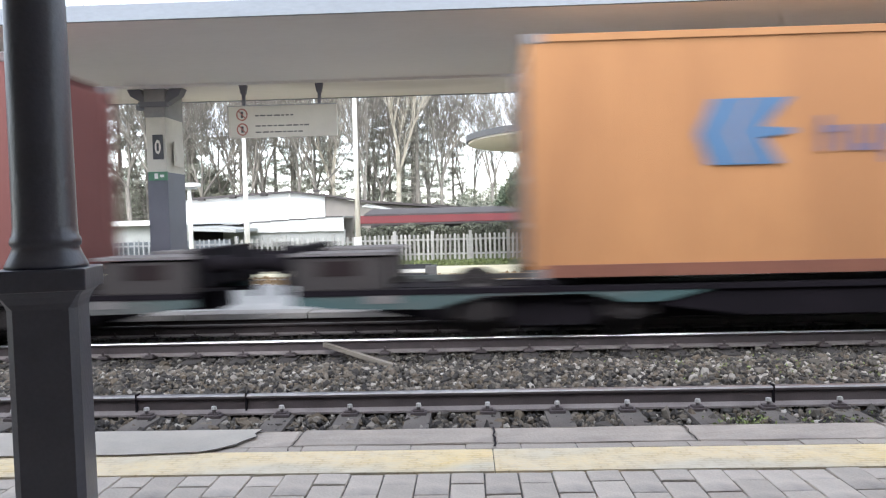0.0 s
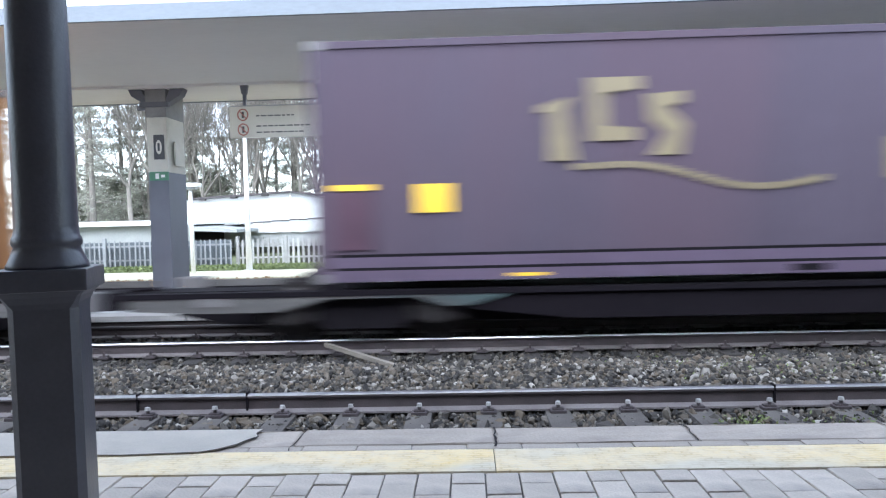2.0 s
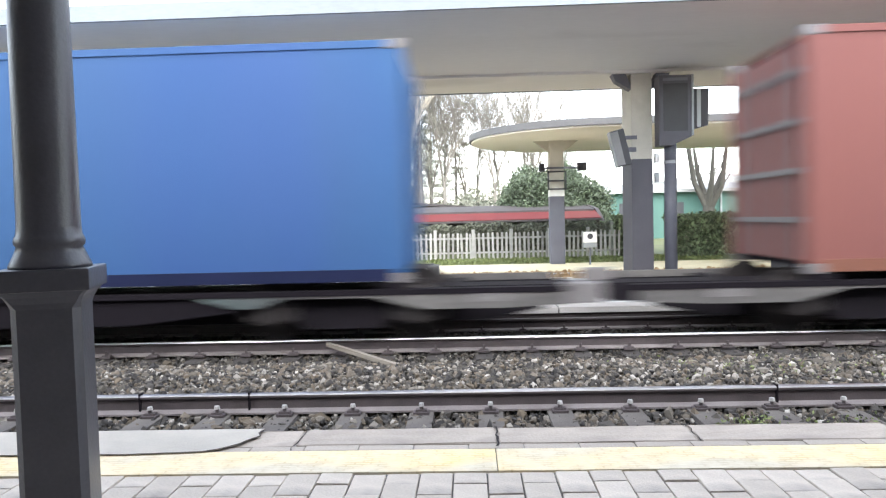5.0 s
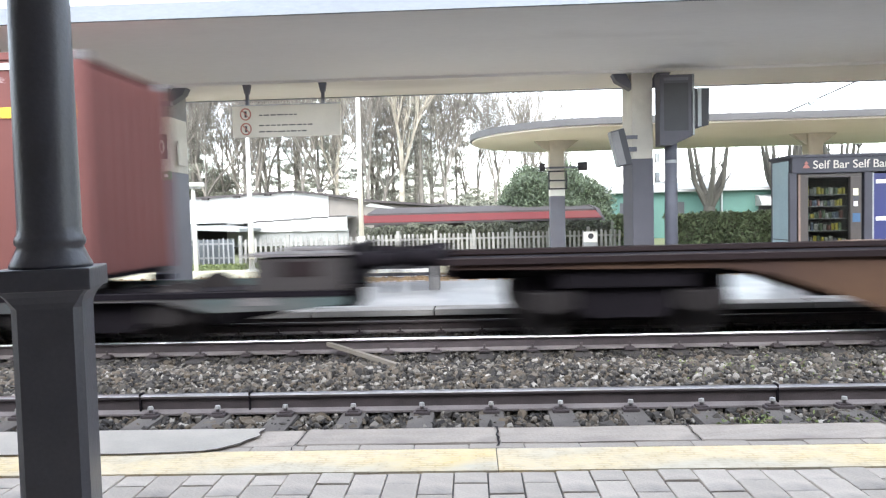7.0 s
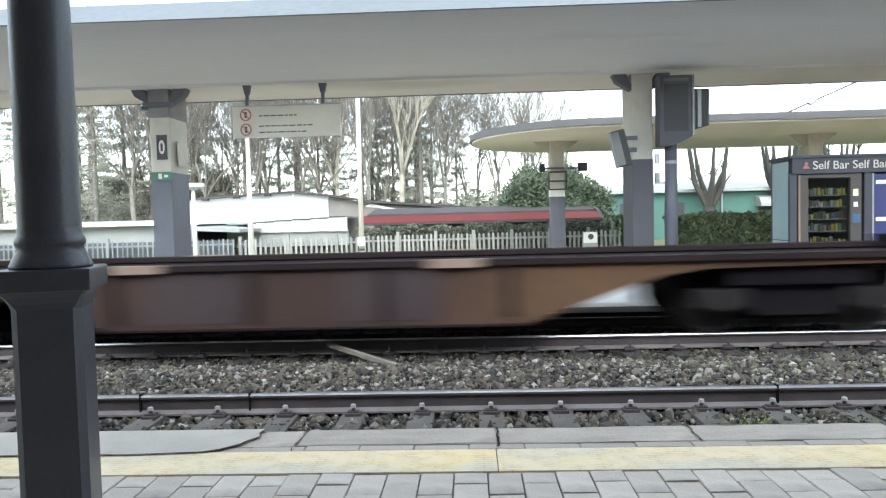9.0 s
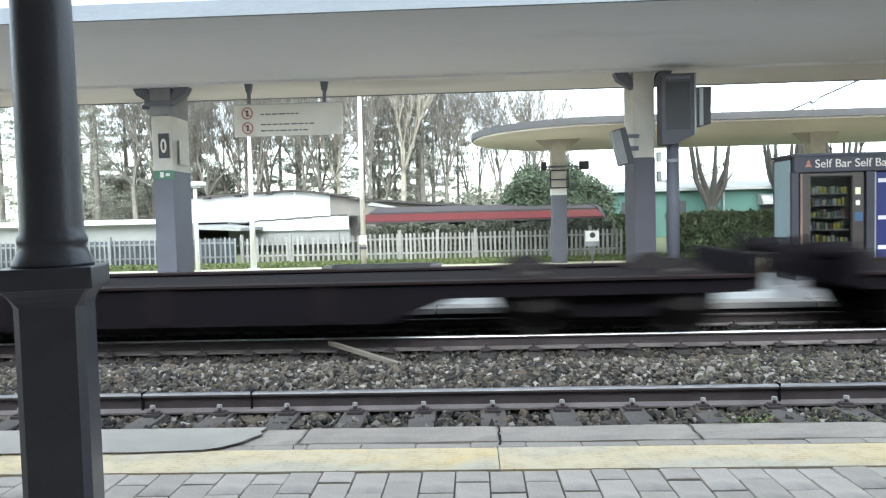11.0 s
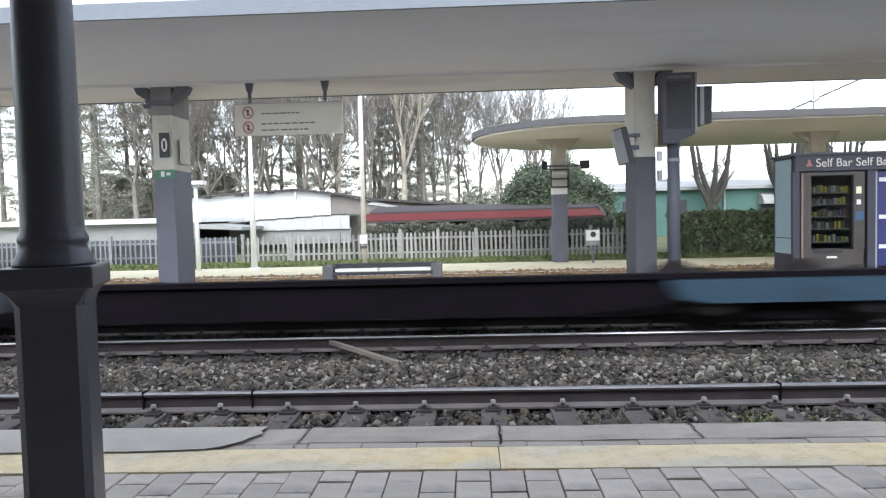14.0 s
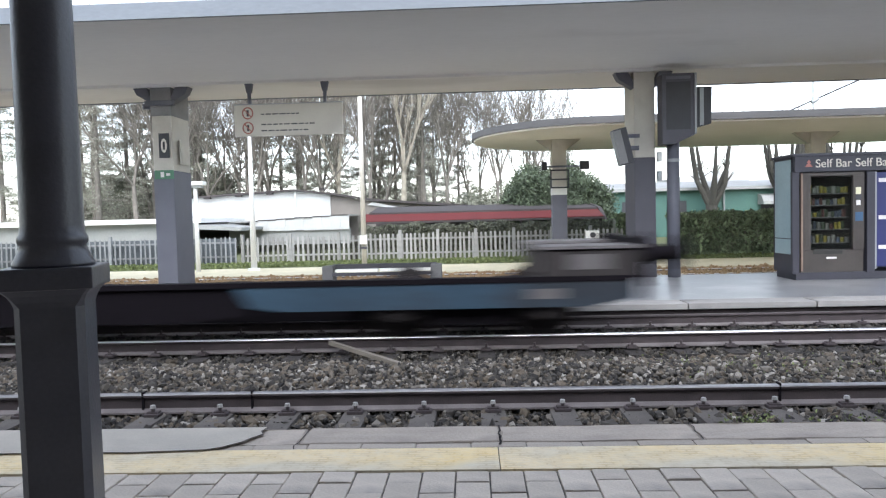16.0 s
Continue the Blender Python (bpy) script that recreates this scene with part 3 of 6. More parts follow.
# ---- near platform: pillar, and an unseen wall and roof that shade it ----
def cast_pillar(x, y, rz):
    """A square chamfered pedestal under a moulded cap, and a round tapered shaft."""
    th = thing("cast_iron_pillar", "dark painted cast-iron pillar on a chamfered pedestal", "pillar", loc=(x, y, Z1), rz=rz)
    bm = bmesh.new()
    for stack in (((0.090, 0, 0.30), (0.090, 0.10, 0.30), (0.077, 0.13, 0.22), (0.077, 0.945, 0.22)),
                  ((0.077, 0.945, 0.22), (0.079, 0.958, 0.12), (0.086, 0.974, 0.08), (0.098, 0.988, 0.06))):
        rings = []
        for h, z, c in stack:
            cc = h * c
            rings.append([bm.verts.new((p, q, z)) for p, q in ((h, -h + cc), (h, h - cc), (h - cc, h), (-h + cc, h), (-h, h - cc), (-h, -h + cc), (-h + cc, -h), (h - cc, -h))])
        for lo, hi in zip(rings, rings[1:]):
            for i in range(8):
                bm.faces.new((lo[i], lo[(i + 1) % 8], hi[(i + 1) % 8], hi[i]))
        bm.faces.new(rings[0][::-1]), bm.faces.new(rings[-1])
    part("pedestal", bm, M["iron"], th)
    part("cap", B(-0.106, 0.106, -0.106, 0.106, 0.988, 1.040, bevel=0.005), M["iron"], th)
    bm = lathe(bmesh.new(), [(0.092, 1.04), (0.092, 1.048), (0.086, 1.060), (0.078, 1.078), (0.073, 1.092), (0.078, 1.097), (0.079, 1.106), (0.077, 1.114),
                             (0.073, 1.120), (0.071, 1.14), (0.070, 1.3), (0.068, 1.6), (0.065, 2.0), (0.062, 3.0), (0.060, 4.2)], 36)
    part("shaft", bm, M["iron"], th, "", True)


cast_pillar(-1.031, 1.70, 17)
# Wall and roof are out of view, added to keep light off the foreground.
solid("station_wall", B(-20, 20, -2.9, -2.65, Z1 - 0.01, 4.72), M["stonewall"], "unseen plain wall, added to hold light off the near platform", "wall", "structure")
solid("station_canopy", B(-20, 20, -2.6, 1.9, 4.57, 4.72), M["soffit"], "unseen plain roof, added to shade the near platform", "canopy", "structure")

# ---- island canopy ----
can = thing("island_canopy", "long grey concrete platform canopy with a blue-grey fascia", "canopy", kind="structure")
part("roof_slab", prism(bmesh.new(), [(11.04, 4.72), (15.9, 4.66), (17.95, 4.62), (17.95, 4.78), (16.0, 4.95), (11.04, 4.93)], -40, 40, 'x'), M["soffit"], can)
part("fascia", B(-40, 40, 10.98, 11.04, 4.705, 4.955), M["fascia"], can, "blue-grey metal fascia")
part("far_edge", B(-40, 40, 17.95, 18.0, 4.60, 4.80), M["fascia"], can)
part("beam", B(-40, 40, 15.86, 16.0, 4.60, 4.665), M["soffit"], can)


def pier(x, with_notice):
    th = thing("canopy_column", "cream concrete column painted slate grey below", "column", "canopy columns", loc=(x, 16.0, ZI))
    # Columns without notices get a darker slate tone below.
    part("lower_shaft", B(-0.235, 0.235, 0, 1.0, 0, 2.68, bevel=0.02), M["slate" if with_notice else "slatedark"], th, "slate grey painted lower part")
    part("upper_shaft", B(-0.23, 0.23, 0.005, 0.995, 2.68, 4.58, bevel=0.02), M["cream"], th, "cream plaster upper part")
    for s in (-1, 1):
        part("bracket", prism(bmesh.new(), [(s * 0.34, 4.58), (s * 0.64, 4.58), (s * 0.56, 4.42), (s * 0.23, 4.22), (s * 0.23, 4.34)], 0.02, 0.30), M["slate"], th, "flared dark bracket")
    if with_notice:
        # First column only: a darker grey block round its head.
        part("capital", B(-0.24, 0.24, -0.012, 1.0, 3.93, 4.58, bevel=0.02), M["capital"], th, "grey column head")
        part("lamp_arm", B(-0.44, -0.22, 0.02, 0.12, 4.10, 4.22, bevel=0.02), M["slate"], th, "small dark lamp on the column head")
        part("collar", B(-0.36, 0.30, -0.05, 0.1, 4.16, 4.28, bevel=0.02), M["slate"], th)
    return th


p1 = pier(-7.03, True)
p2 = pier(3.9, False)
for x in (-18.0, 14.8, 25.7):
    pier(x, False)

# notices on the first column
nb = thing("column_notice", "dark framed notice with a pale oval", "notice", loc=(-6.98, 15.985, 3.28))
part("plate", B(-0.12, 0.12, -0.02, 0.0, -0.28, 0.28, bevel=0.004), M["box"], nb)
bm = bmesh.new()
bmesh.ops.create_circle(bm, cap_ends=True, segments=24, radius=1.0)
for v in bm.verts:
    v.co = (v.co.x * 0.07, -0.024, v.co.y * 0.16)
bmesh.ops.recalc_face_normals(bm, faces=bm.faces[:])
part("oval", bm, M["signwhite"], nb)
part("oval_core", B(-0.025, 0.025, -0.03, -0.026, -0.09, 0.09), M["box"], nb)
nb2 = thing("column_notice", "pale notice on the column's side", "notice", loc=(-6.745, 16.5, 3.15))
part("plate", B(0.0, 0.04, -0.25, 0.25, -0.28, 0.28, bevel=0.004), M["cream"], nb2)
ex = thing("exit_sign", "small green exit sign on the column", "sign", loc=(-7.0, 15.985, 2.62))
part("plate", B(-0.22, 0.22, -0.03, 0, -0.10, 0.10, bevel=0.005), M["green"], ex)
part("pictogram", B(-0.08, 0.0, -0.034, -0.03, -0.06, 0.06), M["decal"], ex)
part("arrow", B(0.05, 0.14, -0.034, -0.03, -0.03, 0.03), M["decal"], ex)

# hanging sign with two prohibition marks
hs = thing("hanging_sign", "pale hanging sign with two red prohibition marks", "sign", loc=(-4.07, 15.92, 3.778))
part("panel", B(-1.23, 1.23, -0.04, 0.04, -0.355, 0.355, bevel=0.01), M["signwhite"], hs)
part("panel_rim", B(-1.24, 1.24, -0.045, 0.045, 0.345, 0.365), M["grey"], hs)
for x in (-0.88, 0.84):
    bm = B(x - 0.035, x + 0.035, -0.03, 0.03, 0.36, 0.83)
    prism(bm, [(x - 0.05, 0.62), (x + 0.05, 0.62), (x + 0.09, 0.826), (x - 0.09, 0.826)], -0.05, 0.05)
    part("hanger", bm, M["slate"], hs, "dark steel hanger")
for z in (0.16, -0.17):
    bm = bmesh.new()
    for i in range(28):
        a, b = 2 * math.pi * i / 28, 2 * math.pi * (i + 1) / 28
        cyl(bm, (-0.92 + 0.115 * math.cos(a), -0.045, z + 0.125 * math.sin(a)), (-0.92 + 0.115 * math.cos(b), -0.045, z + 0.125 * math.sin(b)), 0.016, seg=5)
    cyl(bm, (-1.0, -0.045, z + 0.09), (-0.84, -0.045, z - 0.09), 0.014, seg=5)
    part("prohibition_ring", bm, M["red"], hs, "red ring with a slash")
    part("pictogram", B(-0.945, -0.895, -0.048, -0.042, z - 0.07, z + 0.07), M["ink"], hs)
for z, x0, x1 in ((0.13, -0.62, 0.25), (-0.10, -0.62, 0.62), (-0.24, -0.62, 0.45)):
    x, rr = x0, random.Random(int(z * 100))
    while x < x1:
        w = rr.uniform(0.05, 0.16)
        part("line_of_writing", B(x, min(x1, x + w), -0.046, -0.04, z - 0.014, z + 0.014), M["rim"], hs)
        x += w + 0.03

# departure display on its pole beside the second column
dp = thing("departure_display", "dark double-sided departure display on a grey pole", "display", loc=(4.54, 15.5, ZI))
part("pole", cyl(bmesh.new(), (-0.05, 0.4, 0), (-0.05, 0.4, 3.3), 0.135, seg=20), M["slate"], dp, "grey round pole", True)
bm = bmesh.new()
prism(bm, [(-0.38, 2.92), (-0.1, 2.92), (0.30, 3.10), (0.30, 4.42), (-0.38, 4.42)], 0.0, 0.42)
part("housing", bm, M["housing"], dp)
part("face_rim", B(-0.30, 0.22, -0.012, 0.002, 4.30, 4.36), M["slate"], dp)
part("face_panel", B(-0.30, 0.22, -0.008, 0.002, 3.22, 4.24, bevel=0.003), M["box"], dp, "dark glass display face")
part("side_panel", B(0.305, 0.345, -0.02, 0.40, 3.12, 4.42), M["grey"], dp, "pale edge panel")
part("screen_frame", prism(bmesh.new(), [(0.36, 3.25), (0.66, 3.33), (0.68, 4.12), (0.36, 4.12)], 0.02, 0.10), M["box"], dp)
part("screen_edge", B(0.42, 0.50, 0.0, 0.018, 3.3, 4.1), M["grey"], dp)
part("pole_band", cyl(bmesh.new(), (-0.05, 0.4, 2.55), (-0.05, 0.4, 2.62), 0.145, seg=20), M["grey"], dp)
jb = thing("junction_box", "small white control box between column and pole", "box", loc=(4.2, 15.95, 2.3))
part("case", B(-0.05, 0.05, -0.06, 0.06, 0.3, 0.52, bevel=0.01), M["white"], jb)
part("lower_case", B(-0.05, 0.05, -0.06, 0.06, -0.12, 0.1, bevel=0.01), M["grey"], jb)

# tilted loudspeaker box on the second column
sp = thing("column_loudspeaker", "tilted grey loudspeaker box on a column bracket", "loudspeaker", loc=(3.30, 15.75, 2.92))
bx = part("case", B(-0.10, 0.20, -0.16, 0.16, -0.40, 0.40, bevel=0.02), M["box"], sp)
gr = part("face", B(-0.11, 0.06, -0.175, -0.162, -0.37, 0.37, bevel=0.004), M["capital"], sp, "pale grey grille")
si = part("side_plate", B(-0.112, -0.102, -0.15, 0.15, -0.38, 0.38, bevel=0.003), M["grey"], sp, "pale side plate")
for o in (bx, gr, si):
    o.rotation_euler = (0, radians(-13), 0)
part("arm", B(0.05, 0.46, 0.2, 0.26, -0.05, 0.05), M["slate"], sp)
sp2 = part("stay", B(0.05, 0.46, 0.12, 0.18, 0.22, 0.3), M["slate"], sp)

# bench
be = thing("platform_bench", "long low dark bench with pale slats", "bench", loc=(-1.85, 14.6, ZI))
for x in (-1.14, 1.10):
    part("end_support", B(x - 0.11, x + 0.11, -0.2, 0.25, 0, 0.50, bevel=0.015), M["rim"], be, "dark grey block support")
part("seat_frame", B(-1.1, 1.1, 0.16, 0.24, 0.42, 0.52), M["box"], be)
part("rail", B(-1.04, 1.04, -0.2, -0.14, 0.30, 0.365), M["box"], be)
for x0, x1 in ((-1.0, -0.12), (-0.06, 1.0)):
    part("slat", B(x0, x1, -0.14, 0.12, 0.375, 0.425, bevel=0.006), M["white"], be, "white slat")

# ---- vending kiosk ----
k = thing("vending_kiosk", "dark kiosk housing vending machines under a lettered header", "kiosk", loc=(6.52, 14.6, ZI))
part("plinth", B(0.06, 4.5, 0.02, 0.92, 0, 0.15), M["kiosk"], k)
part("back_wall", B(0, 4.5, 0.83, 0.93, 0.15, 2.5), M["kiosk"], k)
part("roof", B(-0.04, 4.55, -0.06, 0.98, 2.50, 2.56, bevel=0.01), M["kiosk"], k)
part("header", B(0.02, 4.5, -0.03, 0.1, 2.19, 2.50), M["kiosk"], k, "dark header board")
part("side_wall", B(0.0, 0.05, 0.12, 0.83, 0.15, 2.50), M["kiosk"], k)
part("side_panel", B(-0.012, -0.002, 0.10, 0.84, 0.85, 2.45), M["panelblue"], k, "pale blue glossy side panel")
part("side_panel_lower", B(-0.014, -0.002, 0.10, 0.84, 0.52, 0.83), M["panelblue"], k)
part("corner_post", B(-0.02, 0.12, 0.0, 0.09, 0.12, 2.2, bevel=0.01), M["kiosk"], k)
part("corner_post", B(1.46, 1.62, 0.0, 0.15, 0.12, 2.2, bevel=0.01), M["kiosk"], k)
bm = prism(bmesh.new(), [(0.22, 2.29), (0.36, 2.29), (0.33, 2.34), (0.30, 2.36), (0.33, 2.38), (0.29, 2.43), (0.25, 2.38), (0.28, 2.36), (0.25, 2.34)], -0.045, -0.031)
part("header_mark", bm, M["red"], k, "red mark on the header")
label_text("Self Bar Self Bar Self Bar", 0.235, M["signwhite"], k, (0.42, -0.036, 2.275))
part("machine_body", B(0.17, 1.42, 0.06, 0.82, 0.15, 0.60), M["machine"], k)
part("machine_frame", B(0.17, 0.29, 0.03, 0.82, 0.60, 2.17, bevel=0.008), M["machine"], k, "pale metal door edge")
part("door_edge", B(0.16, 0.20, 0.02, 0.06, 0.18, 2.17), M["tan"], k, "pale worn door edge")
part("machine_top", B(0.29, 1.42, 0.03, 0.82, 2.10, 2.17), M["machine"], k)
part("machine_back", B(0.29, 1.42, 0.55, 0.82, 0.60, 2.10), M["inside"], k)
part("door_frame", B(0.29, 0.36, 0.03, 0.12, 0.60, 2.10), M["machine"], k)
cp = part("control_panel", B(1.20, 1.42, 0.03, 0.12, 0.60, 2.10, bevel=0.006), M["machine"], k, "bronze control panel")
# The keypad square has a faint glow added to its colour.
part("keypad", B(1.25, 1.35, 0.02, 0.032, 1.72, 1.86), M["lit"], cp, "pale yellow keypad with a faint added glow")
part("screen", B(1.25, 1.36, 0.02, 0.032, 1.62, 1.71), M["ink"], cp)
part("coin_slot", B(1.26, 1.34, 0.02, 0.032, 1.50, 1.60), M["decal"], cp)
part("sticker", B(1.24, 1.39, 0.02, 0.032, 1.18, 1.36), M["logo"], cp, "bright blue sticker")
part("logo_plate", B(0.68, 0.88, 0.045, 0.06, 0.42, 0.46), M["decal"], k)
part("delivery_flap", B(0.42, 1.0, 0.05, 0.062, 0.52, 0.62), M["inside"], k)
rr = random.Random(5)
for i, z in enumerate((0.75, 1.02, 1.27, 1.52, 1.76)):
    part("shelf", B(0.37, 1.19, 0.14, 0.54, z - 0.02, z), M["rim"], k)
    x = 0.40
    while x < 1.13:
        w = rr.uniform(0.05, 0.085)
        h = rr.uniform(0.09, 0.17)
        bmx = bmesh.new()
        if i < 2:
            cyl(bmx, (x + w / 2, 0.22, z), (x + w / 2, 0.22, z + h), w / 2.2, seg=8)
        else:
            box(bmx, x, x + w - 0.012, 0.18, 0.24, z, z + h, bevel=0.006)
        part("snack_pack" if i >= 2 else "drink_bottle", bmx, PACKS[0] if (x > 0.95 and i > 2) else PACKS[rr.randrange(5)], k)
        x += w + 0.01
gp = part("window_pane", B(0.36, 1.20, 0.085, 0.093, 0.62, 2.08), M["glass"], k, "clear glass window")
gp.visible_shadow = False
part("poster", B(1.66, 2.7, 0.03, 0.1, 0.25, 2.15), M["posterblue"], k, "deep blue front of the second machine")
part("poster_edge", B(1.62, 1.66, 0.02, 0.1, 0.2, 2.17), M["grey"], k)
for z in (1.95, 1.2, 0.6):
    part("poster_strip", B(1.70, 2.6, 0.02, 0.028, z, z + 0.08), M["decal"], k)

# ---- far platform: round-ended canopy ----
rc = thing("round_ended_canopy", "cream platform canopy with a rounded end and grey rim", "canopy", loc=(4.1, 24.0, 0))


def stadium(r, z0, z1, right, n=40):
    bm = bmesh.new()
    pts = [(-r * math.sin(math.pi * i / n), r * math.cos(math.pi * i / n)) for i in range(n + 1)]
    ring = [(right, r)] + pts + [(right, -r)]
    lo = [bm.verts.new((x, y, z0)) for x, y in ring]
    hi = [bm.verts.new((x, y, z1)) for x, y in ring]
    bm.faces.new(lo[::-1]), bm.faces.new(hi)
    for i in range(len(ring)):
        j = (i + 1) % len(ring)
        bm.faces.new((lo[i], lo[j], hi[j], hi[i]))
    bmesh.ops.recalc_face_normals(bm, faces=bm.faces[:])
    return bm


part("soffit", stadium(3.96, 3.95, 4.12, 34), M["soffit2"], rc)
part("rim", stadium(4.03, 4.0, 4.20, 34), M["rim"], rc, "grey rim")
for x in (2.93, 11.3, 19.5, 28):
    co = thing("far_column", "slim cream column painted grey below", "column", "far canopy columns", loc=(x, 23.5, ZF))
    part("lower_shaft", B(-0.24, 0.24, 0, 0.45, 0, 2.25, bevel=0.02), M["slate"], co)
    part("band", B(-0.245, 0.245, -0.005, 0.455, 2.25, 2.52), M["white"], co, "white painted band")
    part("upper_shaft", B(-0.235, 0.235, 0.005, 0.445, 2.52, 4.12), M["cream"], co)
    for s in (-1, 1):
        part("bracket", prism(bmesh.new(), [(s * 0.23, 4.09), (s * 0.75, 4.09), (s * 0.23, 3.7)], 0.1, 0.3), M["cream"], co)
arm = thing("lamp_bracket", "dark cross bracket with floodlights on the column", "bracket", loc=(2.93, 23.47, 3.05))
part("crossbar", B(-0.6, 0.9, -0.03, 0.05, -0.03, 0.03), M["slate"], arm)
for x in (-0.5, 0.75, 0.88):
    part("floodlight", B(x - 0.09, x + 0.09, -0.1, 0.06, -0.12, 0.16, bevel=0.02), M["box"], arm)
part("frame_upright", B(-0.31, -0.26, -0.05, 0.0, -0.72, -0.1), M["box"], arm)
part("frame_upright", B(0.26, 0.31, -0.05, 0.0, -0.72, -0.1), M["box"], arm)
for z in (-0.72, -0.45, -0.15):
    part("frame_bar", B(-0.3, 0.3, -0.05, 0.0, z, z + 0.05), M["box"], arm)

mb = thing("validator_box", "white and grey ticket validator on a thin post", "validator", loc=(3.88, 22.9, ZF))
part("post", cyl(bmesh.new(), (0, 0, 0), (0, 0, 0.62), 0.03, seg=10), M["slate"], mb)
part("case", B(-0.21, 0.21, -0.08, 0.1, 0.56, 0.72, bevel=0.02), M["grey"], mb)
part("upper_case", B(-0.21, 0.21, -0.08, 0.1, 0.72, 1.06, bevel=0.02), M["white"], mb)
part("dial", cyl(bmesh.new(), (0, -0.09, 0.92), (0, -0.06, 0.92), 0.09, seg=16), M["ink"], mb)

# posts along the far platform
lp = thing("platform_lamp", "short white lamp post with a flat head", "lamp post", loc=(-9.07, 23.0, ZF))
part("post", cyl(bmesh.new(), (0, 0, 0), (0, 0, 2.85), 0.075, 0.06, 12), M["white"], lp, "", True)
part("head", B(-0.32, 0.32, -0.2, 0.2, 2.85, 2.98, bevel=0.03), M["white"], lp)
part("diffuser", B(-0.22, 0.22, -0.14, 0.14, 2.78, 2.85), M["grey"], lp)
wp = thing("white_mast", "tall white painted mast on the far platform", "mast", loc=(-7.2, 23.0, ZF))
part("mast", cyl(bmesh.new(), (0, 0, 0), (0, 0, 4.7), 0.105, 0.05, 14), M["white"], wp, "", True)
part("foot", cyl(bmesh.new(), (0, 0, 0), (0, 0, 0.08), 0.2, seg=14), M["white"], wp)
tp = thing("catenary_mast", "tall pale steel mast with a white plate", "mast", loc=(-3.72, 24.2, ZF))
part("mast", cyl(bmesh.new(), (0, 0, 0), (0, 0, 8.5), 0.09, 0.065, 14), M["signwhite"], tp, "", True)
part("plate", B(-0.12, 0.12, -0.15, -0.12, 0.75, 1.05), M["white"], tp)
part("plate_lower", B(-0.12, 0.12, -0.15, -0.12, 0.58, 0.66), M["ink"], tp)

wr = thing("overhead_wire", "thin overhead wire on a slim mast above the roofs", "wire", loc=(14.2, 30.0, ZF))
part("mast", cyl(bmesh.new(), (0, 0, 0), (0, 0, 7.4), 0.045, 0.04, 8), M["grey"], wr)
part("cable", cyl(bmesh.new(), (-3.2, 0, 4.7), (6.5, 0, 8.75), 0.035, seg=6), M["box"], wr)
part("insulator", cyl(bmesh.new(), (-0.05, 0, 5.95), (0.2, 0, 6.1), 0.09, seg=8), M["grey"], wr)

# ---- fences ----
def pale_mesh(w, h, m, name):
    bm = prism(bmesh.new(), [(-w / 2, 0), (w / 2, 0), (w / 2, h - 0.04), (0, h), (-w / 2, h - 0.04)], -0.012, 0.012)
    return mesh_of(bm, m, name)


def fence(x0, x1, y, z, h, step, material, label, post_step):
    th = thing("picket_fence" if material == M["fence"] else "railing_fence", label, "fence", loc=(0, y, z))
    pm = pale_mesh(0.085 if material == M["fence"] else 0.06, h, material, "pale")
    rr = random.Random(int(x0 * 7))
    x = x0
    while x < x1:
        shared("pale", pm, th, (x + rr.uniform(-0.012, 0.012), -0.04, rr.uniform(-0.02, 0.02)), (0, radians(rr.uniform(-1.5, 1.5)), 0))
        x += step
    for zz in (0.22, h - 0.25):
        part("rail", B(x0, x1, -0.02, 0.03, zz, zz + 0.07), material, th)
    po = mesh_of(B(-0.06, 0.06, -0.08, 0.06, -0.1, h + 0.12, bevel=0.01), material, "post")
    x = x0
    while x <= x1:
        shared("post", po, th, (x, 0, 0))
        x += post_step


fence(-4.2, 5.7, 27.0, -0.12, 1.02, 0.17, M["fence"], "weathered pale picket fence behind the platform", 1.45)
fence(-9.0, -4.25, 27.4, -0.12, 0.98, 0.2, M["fence"], "weathered pale picket fence with creeper behind", 1.9)
fence(-22.0, -9.2, 27.2, -0.12, 1.02, 0.2, M["fencedark"], "grey steel railing fence", 2.6)

# Flat sheet added for an unidentified dark backdrop behind the fence.
sc = solid("screen_sheet", B(-22.0, -9.3, 27.42, 27.45, -0.15, 0.84), M["screen"], "dark blue-grey sheet added for the unidentified dark behind the steel fence", "screen")

# ---- sheds and houses beyond ----
rsd = thing("red_roofed_shelter", "long low shelter with a red sheet roof", "shelter", loc=(0, 31, 0))
part("roof_sheet", prism(bmesh.new(), [(0.0, 1.30), (1.5, 1.62), (1.5, 1.68), (0.0, 1.36)], -4.85, 5.75, 'x'), M["redroof"], rsd, "red corrugated sheet")
part("upper_roof", prism(bmesh.new(), [(1.4, 1.62), (4.6, 1.95), (4.6, 2.03), (1.4, 1.74)], -4.7, 5.7, 'x'), M["darkroof"], rsd, "dark upper roof")
part("gutter", B(-4.9, 5.8, -0.1, 0.02, 1.24, 1.33), M["darkroof"], rsd)
part("gable", prism(bmesh.new(), [(-0.05, 1.2), (4.6, 1.2), (4.6, 2.03), (1.4, 1.76)], 5.75, 5.9, 'x'), M["darkroof"], rsd)
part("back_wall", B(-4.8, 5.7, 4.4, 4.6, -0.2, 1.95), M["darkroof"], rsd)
for i in range(7):
    part("post", B(-4.8 + i * 1.73, -4.68 + i * 1.73, 0.1, 0.22, -0.2, 1.34), M["darkroof"], rsd)
for i in range(18):
    part("roof_tie", B(-4.6 + i * 0.6, -4.5 + i * 0.6, 1.42, 1.5, 1.64, 1.74), M["darkroof"], rsd)
rs = np.random.RandomState(21)
n = 16000
